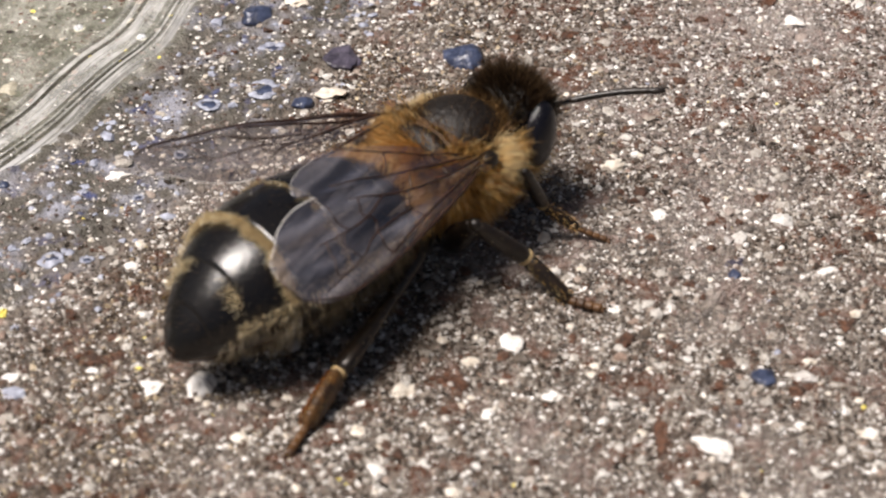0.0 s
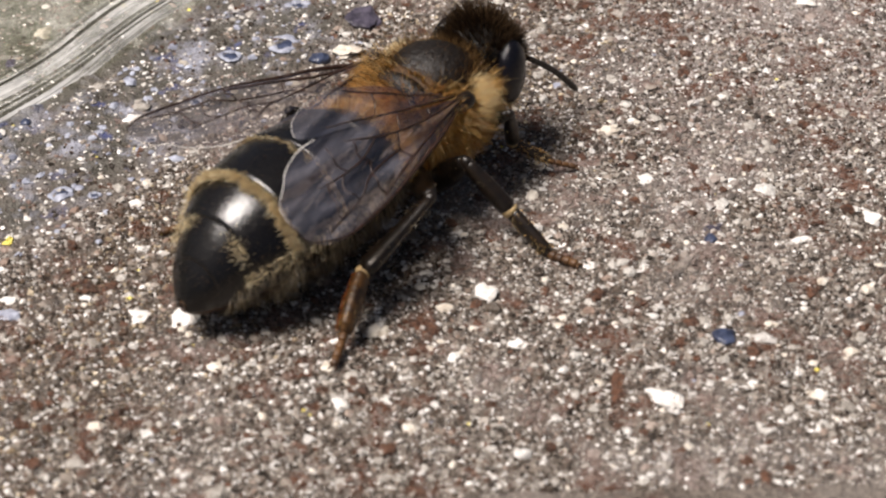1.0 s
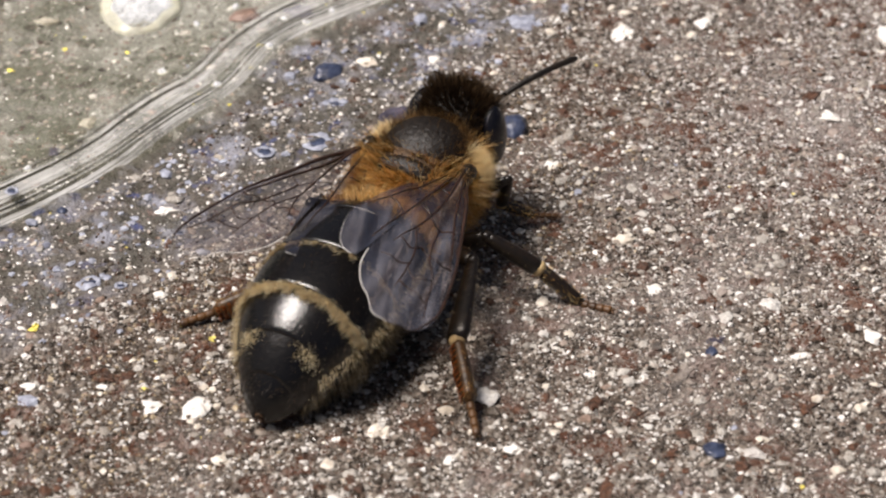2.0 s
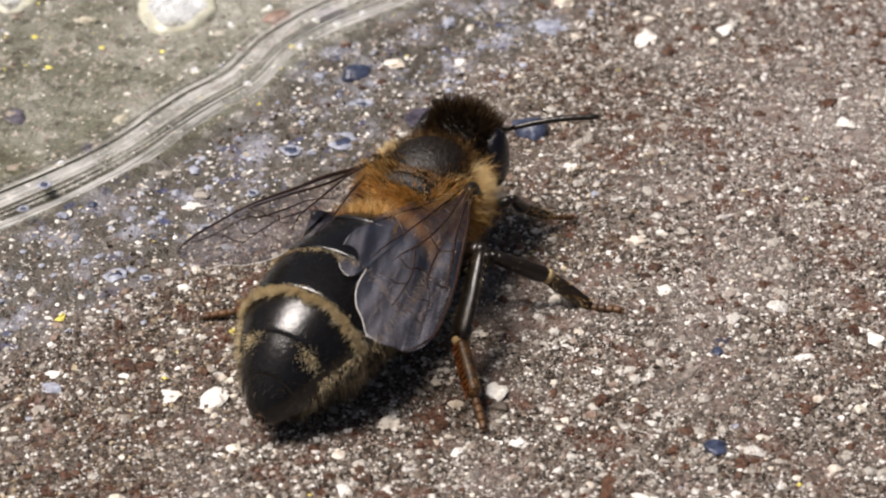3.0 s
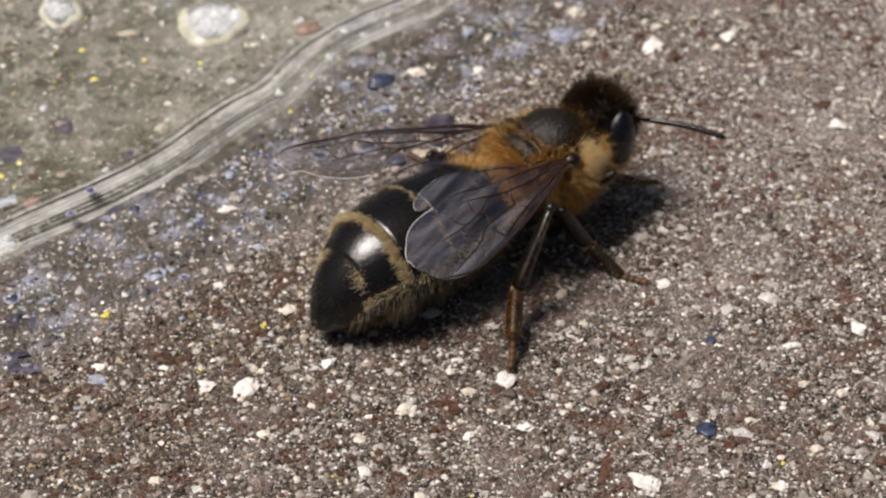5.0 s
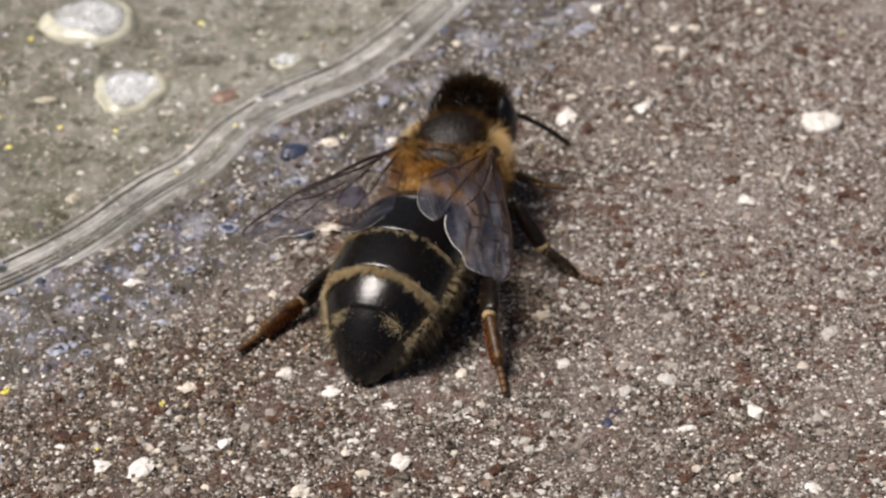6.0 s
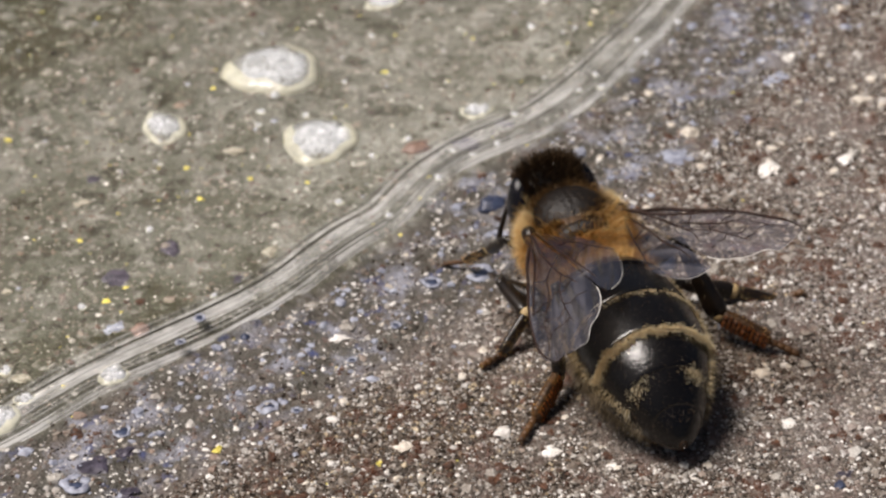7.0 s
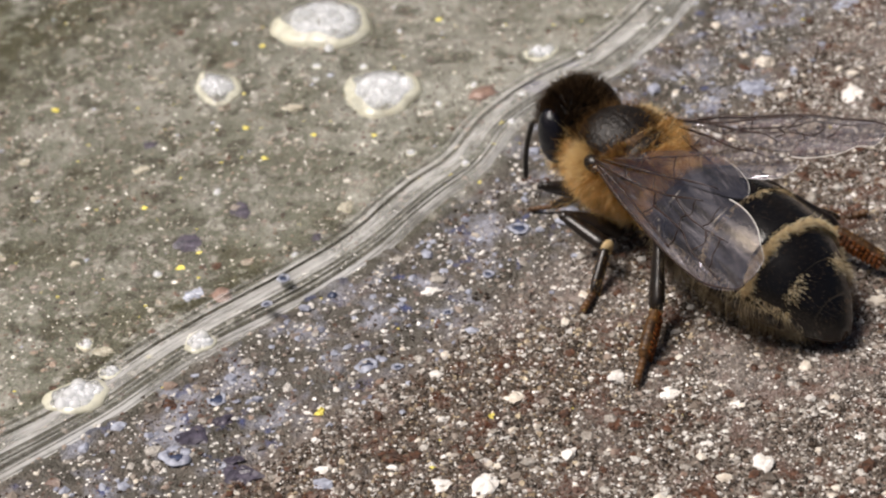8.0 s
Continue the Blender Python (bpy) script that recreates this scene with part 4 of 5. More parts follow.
def build_leg(bee, which, s, rng):
    k = LEGS[which]
    a, b, c, w = k["a"], k["b"], k["c"], k["w"]
    u = np.linspace(0, 1, 12)
    r = w * np.interp(u, [0, 0.12, 0.45, 0.85, 1], [0.16, 0.25, 0.28, 0.20, 0.15])
    femur = part("femur", mesh_of("femur", *tube(np.stack([u * a, 0 * u, 0.05 * np.sin(u * 3.1)], -1), r, 12, 0.8), LEG), bee, "glossy black thigh")
    hind = which == "hind"
    if which == "middle":
        x, y, z = k["hip"]
        part("coxa", mesh_of("coxa", *tube([(x + 0.1, s * 0.62, 1.55), (x + 0.05, s * (y - 0.18), z + 0.22), (x, s * y, z)], [0.34, 0.30, 0.20], 10), LEG), bee, "dark hip joint")
    r = w * (np.interp(u, [0, 0.1, 0.5, 0.9, 1], [0.13, 0.18, 0.25, 0.31, 0.24]) if hind else np.interp(u, [0, 0.1, 0.5, 0.9, 1], [0.13, 0.17, 0.21, 0.22, 0.17]))
    tibia = part("tibia", mesh_of("tibia", *tube(np.stack([u * b, 0 * u, 0 * u], -1), r, 12, 0.62 if hind else 0.8), LEG), bee, "black shin")
    part("knee", mesh_of("knee", *ball((0, 0, 0), (0.15 * w, 0.13 * w, 0.15 * w), None, 12, 8), LEG), tibia)
    part("joint", mesh_of("joint", *ball((b, 0, 0), (0.15 * w, 0.17 * w, 0.19 * w), None, 12, 8), JOINT), tibia, "pale cream joint")
    # the first foot joint slopes to the ground, the small ones run on flat
    long, sag = c * k["heel"], k["sag"]
    r = w * (np.interp(u, [0, 0.08, 0.5, 0.92, 1], [0.12, 0.24, 0.28, 0.24, 0.12]) if hind else np.interp(u, [0, 0.1, 0.5, 0.9, 1], [0.10, 0.17, 0.18, 0.16, 0.10]))
    # the hind foot carries cross rows of stiff comb hair
    v = np.linspace(0, 1, 55 if hind else 12)
    r = np.interp(v, u, r) * (1 + (0.012 * np.cos(v * 2 * math.pi * 9) if hind else 0))
    tarsus = part("tarsus", mesh_of("tarsus", *tube(np.stack([v * long, 0 * v, -v * sag], -1), r, 12, 0.66 if hind else 0.75), SHANK if hind else LEG), bee, "dark golden-brown foot" if hind else "dark foot")
    x = long
    step = (c - long - 0.12) / 4
    for i in range(4):
        q = np.linspace(0, 1, 6)
        rr = w * np.interp(q, [0, 0.2, 0.8, 1], [0.07, 0.085, 0.095, 0.075])
        part("tarsal_segment", mesh_of("tarsal_segment", *tube(np.stack([x + q * step * 1.02, 0 * q, -sag * (1 - (i + q) / 4)], -1), rr, 8), TARSUS), tarsus)
        x += step
    for e in (-1, 1):
        part("claw", mesh_of("claw", *tube([(x - 0.02, 0, 0), (x + 0.07, e * 0.08, 0.03), (x + 0.13, e * 0.12, -0.03)], [0.04, 0.03, 0.008], 6), TARSUS), tarsus)
    if which != "front":
        q = ball((x - 0.05, 0.02, -0.02), (0.10, 0.08, 0.07), None, 8, 6)
        part("pollen_crumb", mesh_of("pollen_crumb", *q, POLLEN), tarsus, "yellow pollen on the foot")
    if hind:
        rows = np.repeat(np.linspace(0.10, 0.90, 10), 46)
        turn = rng.uniform(-0.85, 0.85, len(rows)) + (0 if s > 0 else math.pi)
        rad = np.interp(rows, v, r)
        nn = np.stack([0 * turn, np.cos(turn), np.sin(turn)], -1)
        q = np.stack([rows * long, np.cos(turn) * rad * 0.66, np.sin(turn) * rad - rows * sag], -1) + rng.normal(scale=0.008, size=(len(rows), 3))
        comb = hairs(q, nn * 0.45 + np.array([1.0, 0, 0]) + rng.normal(scale=0.08, size=q.shape), rng.uniform(0.11, 0.16, len(rows)), 0.010, rng=rng)
        part("comb", mesh_of("comb", *comb, FUR_RED, False), tarsus, "rows of rusty red comb hair", "stuff")
    # bristles
    for ob, ln, n, rad, long_hair, mat in ((femur, a, 40, 0.2 * w, 0.22, FUR_FRINGE), (tibia, b, 110 if hind else 45, (0.26 if hind else 0.18) * w, 0.26 if hind else 0.14, FUR_FRINGE), (tarsus, long, 170, (0.25 if hind else 0.14) * w, 0.18, FUR_GOLD)):
        ang, xx = rng.uniform(0, 2 * math.pi, n), rng.uniform(0.08, 0.98, n) * ln
        nn = np.stack([0 * ang, np.cos(ang), np.sin(ang)], -1)
        flat = 0.5 if hind and ob is not femur else 0.8
        p = np.stack([xx, np.cos(ang) * rad * flat, np.sin(ang) * rad - (sag * xx / ln if ob is tarsus else 0)], -1)
        d = nn * 0.7 + np.array([0.8, 0, 0]) + rng.normal(scale=0.15, size=p.shape)
        part("bristles", mesh_of("bristles", *hairs(p, d, rng.uniform(0.4, 1.0, n) * long_hair, 0.006, rng=rng), mat, False), ob, "fine bristles", "stuff")
    return femur, tibia, tarsus


def build_antenna(bee, s):
    """A scape and a flagellum along +x: the left one sharply elbowed, the right one almost straight."""
    elbow = np.array([0.62, 0, 0.62]) if s > 0 else np.array([1.05, 0, 0.14])
    end = np.array([2.75, 0, -0.10]) if s > 0 else np.array([3.62, 0, -0.06])
    scape = tube([(0, 0, 0), elbow * 0.5 + (0, 0, 0.03), elbow], [0.07, 0.065, 0.075], 10)
    ant = part("antenna", mesh_of("antenna", *scape, CUTICLE), bee, "thin black elbowed antenna")
    q = np.linspace(0, 1, 34)
    path = elbow + (end - elbow) * q[:, None] + np.stack([0 * q, 0 * q, 0.10 * np.sin(q * math.pi)], -1)
    r = 0.086 + 0.005 * np.cos(q * 2 * math.pi * 10) + 0.012 * q
    r[-3:] *= (0.95, 0.8, 0.4)
    part("flagellum", mesh_of("flagellum", *tube(path, r, 10), LEG), ant)
    return ant


def build_bee():
    rng = np.random.RandomState(5)
    bee = tagged(new("honey_bee"), "dark honey bee with golden fur and clear wings on the concrete", "bee")
    build_abdomen(bee, rng)
    build_thorax(bee, rng)
    build_head(bee, rng)
    moving = {}
    for s in (1, -1):
        moving["wing", s] = build_wing(bee, s)
        moving["antenna", s] = build_antenna(bee, s)
        for which in LEGS:
            moving[which, s] = build_leg(bee, which, s, rng)
    return bee, moving


bee, MOVING = build_bee()


# ---- grit on the slab: grains one can pick out, then the sand ----
PEBBLES = {}
PEBBLES["quartz_grain"] = [
    (-6.6, -7.1, 0.42), (-7.9, -7.1, 0.28), (1.2, -6.7, 0.38), (5.4, 13.4, 0.48), (11.9, 8.2, 0.37), (11.9, -3.7, 0.29), (-8.3, -1.8, 0.25),
    (3, 5.2, 0.25), (5.5, -11.3, 0.45), (0.5, -3.9, 0.19), (-0.4, -5.6, 0.14), (0.2, -9.3, 0.18), (-2.7, -11, 0.24), (-9.4, -6.3, 0.19),
    (-11.4, -6.3, 0.22), (8.3, -1.5, 0.16), (9.8, -4.5, 0.18), (1.9, -8.8, 0.22), (-0.9, 3.5, 0.13), (-2.8, -8.4, 0.17), (5.9, -1.6, 0.22),
]
PEBBLES["quartz_grain"] += [
    (9.4, -11.1, 0.19), (8.2, 14.2, 0.3), (-4.3, -5.9, 0.3), (13.6, -7.1, 0.28), (-12.1, -3.6, 0.11), (8.6, 2.8, 0.13),
    (6.3, 21.4, 0.32), (-0.8, 11.6, 0.25), (4, -5.5, 0.21), (-11.7, -5, 0.18), (-3, -2.4, 0.3), (-1.4, -3, 0.23), (-11.8, 7.5, 0.34),
    (-23.4, 11.4, 0.24), (-19.6, 16.8, 0.19), (-8.6, 2.4, 0.29), (-13.6, 5.2, 0.11), (-12.9, 3, 0.11),
]
PEBBLES["feldspar_grain"] = [
    (-1.7, -8, 0.33), (5.1, 1.2, 0.4), (-2.4, 5.9, 0.43), (0.8, -8, 0.13), (-5.8, -9.4, 0.22), (8.5, -8.1, 0.17), (8.9, 18.4, 0.33),
    (2.6, 15.9, 0.39), (-3.1, 11.3, 0.35), (-6, -3.2, 0.29), (-19.4, 0.1, 0.25), (-18.7, -0.2, 0.25), (-22.6, 9, 0.18), (-14.3, 14.4, 0.32),
    (-19.2, 10.6, 0.28), (-20.6, 5, 0.19),
]
PEBBLES["ironstone_grain"] = [
    (6.5, -0.3, 0.4), (4.5, -10.1, 0.65), (1.6, -4.1, 0.35), (-0.4, -7.8, 0.43), (6.3, -8.7, 0.33), (9.8, -6.5, 0.37), (10, 7.9, 0.4),
    (4.8, 10.9, 0.26), (9.1, 5.9, 0.25), (-2.3, -10.3, 0.44), (-0.1, -10.6, 0.22), (-9.6, -5.6, 0.4), (-8.9, -5.7, 0.22), (1.6, -12.4, 0.27),
    (7.5, -1.5, 0.34), (7.4, 11.1, 0.33), (12, 21.6, 0.41), (10.1, 6.5, 0.28), (13.4, 3.9, 0.23), (-2.8, -4.1, 0.36), (-16.3, -2.9, 0.38),
]
PEBBLES["slate_pebble"] = [
    (7.2, -8.7, 0.36), (-4.3, 10.7, 0.52), (1.7, 7.2, 0.64), (-3.3, 5.5, 0.33), (7.4, -4.4, 0.21), (-11.8, 2.3, 0.2),
]
PEBBLES["chalk_grain"] = [
    (-9.6, 1.9, 0.34), (2, 13.9, 0.55),
    (5.9, 20.1, 0.44), (-16.3, 2.8, 0.4),
]
PEBBLES["dark_pebble"] = [
    (-15.3, -4.55, 0.42), (-14.6, -3.95, 0.34), (-14.1, -5.9, 0.3), (-1.9, 7.8, 0.58), (7.5, -3.8, 0.28), (-13.8, -6.5, 0.49), (-17, 6, 0.41),
    (-19.1, 12.2, 0.28), (-12.6, 5.7, 0.22), (-5.48, 14.6, 0.55), (-15.4, 7.8, 0.42), (-4.2, 16.2, 0.4),
]
PEBBLES["pink_pebble"] = [
    (-7.5, 14.4, 0.52), (-15.4, 2.7, 0.36),
]
PEBBLES["pollen_grain"] = [
    (9.4, -10.1, 0.1), (-11.7, -3.6, 0.2), (-6.6, -4.1, 0.11), (-17, 4.6, 0.17), (-16.5, 5.4, 0.11), (-15.8, 13.1, 0.14), (-22.9, 14.8, 0.19),
    (-15.8, 18.9, 0.15), (-14.9, 11.1, 0.12), (-9.3, 20.4, 0.15), (-6.7, 12.3, 0.16), (-9.4, 9, 0.11),
]

KINDS = {
    "quartz_grain": (QUARTZ, 0.4, 0.6, "white quartz grain set in the concrete", "grain"),
    "feldspar_grain": (CREAM, 0.4, 0.6, "cream stone grain set in the concrete", "grain"),
    "ironstone_grain": (RUST, 0.10, 1.4, "rusty red-brown ironstone grain in the concrete", "grain"),
    "slate_pebble": (BLUE, 0.5, 0.25, "dark blue-grey slate pebble in the concrete", "pebble"),
    "chalk_grain": (PALE_BLUE, 0.16, 1, "pale blue chalky grain in the wet concrete", "grain"),
    "dark_pebble": (RUST_DARK, 0.25, 0.7, "dark purplish pebble in the wet concrete", "pebble"),
    "pink_pebble": (PINK, 0.5, 0.3, "dull pink pebble in the puddle's bed", "pebble"),
    "pollen_grain": (POLLEN, 0.6, 0.6, "bright yellow pollen crumb on the wet concrete", "pollen"),
}


def stone(rng, size, flat, name, mat, rough):
    """A lumpy broken stone of that half-size; rough is how ragged its outline is."""
    v, f = [tuple(p) for p in ICO_V], [tuple(q) for q in ICO_F]
    for _ in range(2):
        mids, g = {}, []
        for tri in f:
            e = []
            for i in range(3):
                k = (min(tri[i], tri[i - 2]), max(tri[i], tri[i - 2]))
                if k not in mids:
                    m = np.array(v[k[0]]) + np.array(v[k[1]])
                    v.append(tuple(m / np.linalg.norm(m)))
                    mids[k] = len(v) - 1
                e.append(mids[k])
            g += [(tri[0], e[0], e[2]), (tri[1], e[1], e[0]), (tri[2], e[2], e[1]), (e[0], e[1], e[2])]
        f = g
    p = np.array(v)
    r = np.ones(len(p))
    for w in (2.0, 3.5, 6.0):
        n = rng.normal(size=(3, 3))
        r += rough / w ** 0.7 * np.sin(p @ n.T * w + rng.uniform(0, 6.28, 3)).mean(1) * 1.6
    p = p * r[:, None]
    for _ in range(6):
        n = rng.normal(size=3)
        n /= np.linalg.norm(n)
        p -= np.outer(np.clip(p @ n - rng.uniform(0.6, 0.9), 0, None), n) * 0.85
    p *= 1 + rng.uniform(-0.05, 0.05, size=(len(p), 1))
    p[:, :2] *= rng.uniform(0.75, 1.2, size=2)
    p[:, 2] *= flat
    a = rng.uniform(0, 6.28)
    q = p.copy()
    q[:, 0], q[:, 1] = p[:, 0] * math.cos(a) - p[:, 1] * math.sin(a), p[:, 0] * math.sin(a) + p[:, 1] * math.cos(a)
    return mesh_of(name, q * size, g, mat, name in ("slate_pebble", "pink_pebble"))


def build_pebbles():
    rng = np.random.RandomState(9)
    for name, spots in PEBBLES.items():
        mat, flat, ragged, text, cat = KINDS[name]
        for x, y, size in spots:
            d = float(rim_distance(np.array([x]), np.array([y]))[0])
            z = float(ground_height(np.array([x]), np.array([y]), np.array([d]))[0])
            under = d > 0.5 and name in ("quartz_grain", "feldspar_grain")
            ob = new(name, stone(rng, size * (0.8 if name == "pollen_grain" else 1.05), flat, name, SILTED if under else mat, ragged))
            ob.matrix_world = pose(x * MM, y * MM, (z + size * flat * (0.12 if flat > 0.2 else -0.7 if name == "ironstone_grain" else -0.25)) * MM)
            tagged(ob, "pale silted stone grain on the puddle bed" if under else text, cat, "grit on the slab")


build_pebbles()


# blue-rimmed bubbles on the wet crust, built as chalky rings: x, y, outer and inner half-width
RINGS = [(-15.74, -5.60, 0.48, 0.20), (-9.52, -1.52, 0.18, 0.09), (-10.45, -1.40, 0.36, 0.20), (-14.88, -2.86, 0.32, 0.22), (-13.74, 1.29, 0.17, 0.09),
         (-3.95, 8.82, 0.40, 0.15), (-4.35, 6.36, 0.50, 0.26), (-5.97, 5.76, 0.34, 0.2), (-13.35, 2.7, 0.22, 0.13), (-8.1, 1.2, 0.16, 0.09), (-6.9, 3.2, 0.2, 0.11)]


def build_ring(rng, x, y, outer, inner):
    d = rim_distance(np.array([x]), np.array([y]))
    z = float(ground_height(np.array([x]), np.array([y]), d)[0]) + (0.0 if d[0] < 0 else 0.55)
    thing = tagged(new("ring_bubble"), "small blue-rimmed bubble on the wet crust, built as a chalky ring", "deposit", "chalk rings on the crust")
    thing.matrix_world = pose(x * MM, y * MM, (z + 0.03) * MM)
    k = np.linspace(0, 2 * math.pi, 37)
    phase = rng.uniform(0, 6.28, 3)
    wob = 1 + 0.10 * np.sin(2 * k + phase[0]) + 0.07 * np.sin(3 * k + phase[1]) + 0.04 * np.sin(7 * k + phase[2])
    mid = (outer + inner) / 2
    v, f = tube(np.stack([mid * np.cos(k) * wob, mid * np.sin(k) * wob, 0 * k], -1), (outer - inner) / 2 * (1 + 0.25 * np.sin(5 * k + phase[1])), 9)
    v[:, 2] *= 0.35
    v += rng.normal(scale=0.012, size=v.shape) * (1, 1, 0.5)
    part("crust", mesh_of("crust", v, f, PALE_BLUE), thing, "pale blue chalk")
    part("pit", mesh_of("pit", *ball((0, 0, -0.02), (inner * 1.15, inner * 1.05, 0.03), None, 16, 8), BLUE), thing, "dark blue wet pit")


def build_rings():
    rng = np.random.RandomState(14)
    for spot in RINGS:
        build_ring(rng, *spot)


build_rings()


def build_flake():
    """A thick white flake with a notched edge and a small hole."""
    rng = np.random.RandomState(3)
    k = np.linspace(0, 2 * math.pi, 61)[:-1]
    edge = 0.66 * (1 + 0.05 * np.sin(3 * k + 1) + 0.03 * np.sin(8 * k)) * (1 - 0.42 * np.exp(-((k - 1.75) / 0.16) ** 2) - 0.25 * np.exp(-((k - 2.25) / 0.10) ** 2))
    rows = []
    for f, z in ((1.0, -0.10), (1.02, 0.04), (0.95, 0.13), (0.72, 0.18), (0.45, 0.17), (0.2, 0.165), (0.02, 0.16)):
        rows.append(np.stack([1.12 * edge * f * np.cos(k), edge * f * np.sin(k), np.full(60, z)], -1) + rng.normal(scale=0.012, size=(60, 3)))
    v = np.concatenate(rows)
    hole = np.hypot(v[:, 0] + 0.22, v[:, 1] + 0.20)
    v[:, 2] -= 0.16 * np.exp(-(hole / 0.10) ** 2)
    ob = new("white_flake", mesh_of("white_flake", v, grid_faces(7, 60, True), QUARTZ))
    z = float(ground_height(np.array([14.7]), np.array([13.4]))[0])
    ob.matrix_world = pose(14.7 * MM, 13.4 * MM, (z + 0.1) * MM)
    tagged(ob, "bright white notched flake lying on the concrete", "flake", "grit on the slab")


build_flake()


def scatter(rng, n, keep):
    """n places on the seen stretch of the slab, thinned by keep(distance from the rim)."""
    x, y = rng.uniform(-25, 19, n), rng.uniform(-14.5, 29, n)
    d = rim_distance(x, y)
    k = rng.uniform(size=n) < keep(d)
    x, y, d = x[k], y[k], d[k]
    return x, y, d, ground_height(x, y, d)


def slab_sand(d):
    return np.where(d < -5, 1.0, np.where(d < -0.3, 0.13, 0.03))


def build_sand():
    rng = np.random.RandomState(21)
    x, y, d, z = scatter(rng, 330000, slab_sand)
    size = np.clip(np.exp(rng.normal(-2.95, 0.42, len(x))), 0.02, 0.17)
    wet = rng.uniform(size=len(x)) < dampness(x, y, d) * 0.45
    slab_tone = ~wet & (rng.uniform(size=len(x)) < 0.75 * slab_paleness(x, y, d))
    for name, k, mat, text in (("sand", ~wet & ~slab_tone, SAND, "fine brown and grey sand grains bound in the concrete"),
                               ("slab_sand", slab_tone, PALE_SAND, "pale sand grains bound in the concrete"),
                               ("damp_sand", wet, DAMP_SAND, "dark brown damp sand grains beside the puddle's crust")):
        me = mesh_of(name, *grains(np.stack([x, y, z + size * 0.05], -1)[k], size[k], rng, 0.7, True), mat, False)
        tagged(new(name, me), text, "sand", kind="stuff")
    for name, n, mean, mat, keep, text in (
            ("quartz_sand", 5000, -2.35, QUARTZ_SAND, lambda d: np.where(d < -4.5, np.where(d < -10, 1.0, 0.75), np.where(d < 0, 0.55, 0.05)), "white quartz sand scattered in the concrete"),
            ("coarse_sand", 26000, -2.75, MID_SAND, lambda d: np.where(d < -4.5, 1.0, np.where(d < 0, 0.3, 0.3)), "coarse grey and tan sand in the concrete"),
            # white grains put in for the sun's glints on the sand
            ("glint_sand", 26000, -3.2, QUARTZ, lambda d: np.where(d < -4.5, 1.0, np.where(d < 0, 0.6, 0.15)), "tiny white grains that stand in for sun glints on the concrete"),
            ("rust_sand", 2200, -2.15, RUST, lambda d: np.where(d < -4.5, 1.0, np.where(d < 0, 0.05, 0.03)), "rusty brown grit scattered in the concrete"),
            ("chalk_sand", 3800, -2.35, PALE_BLUE, lambda d: np.where(d < -5.5, 0.03, np.where(d < 0, 1.0, 0.03)), "pale blue chalky specks on the wet margin"),
            ("feldspar_sand", 1000, -2.3, CREAM, lambda d: np.where(d < -4.5, 1.0, np.where(d < 0, 0.4, 0.08)), "cream stone specks scattered in the concrete"),
            ("bed_grit", 26000, -3.05, BED_SAND, lambda d: np.where(d < 0.5, 0.0, 1.0), "pale and dark grit on the puddle bed"),
            ("pollen_dust", 1100, -3.0, POLLEN, lambda d: np.where(d < -4.5, 0.10, np.where(d < 0, 0.08, 0.25)), "tiny yellow pollen specks on slab and puddle bed")):
        x, y, d, z = scatter(rng, n, keep)
        size = np.clip(np.exp(rng.normal(mean, 0.42, len(x))), 0.03, 0.36)
        me = mesh_of(name, *grains(np.stack([x, y, z], -1), size, rng, 0.55), mat, False)
        tagged(new(name, me), text, "sand", kind="stuff")


build_sand()


# ---- bubbles that float on the puddle ----
BUBBLES = [(-13.5, 19.5, 1.75, 1.95), (-11.0, 14.4, 1.45, 1.50), (-17.0, 15.2, 0.75, 1.35), (-15.7, -0.2, 0.52, 0.5), (-19.1, -2.8, 1.05, 0.75),
           (-18.3, -1.6, 0.34, 0.34), (-5.4, 16.8, 0.62, 0.5), (-19.3, -0.1, 0.28, 0.26), (-22.3, -3.0, 0.75, 0.6), (-9.9, 25.2, 0.8, 0.6), (-13.2, 4.4, 0.13, 0.13),
           (-17.5, 3.5, 0.12, 0.12), (-16.2, 8.3, 0.14, 0.12)]


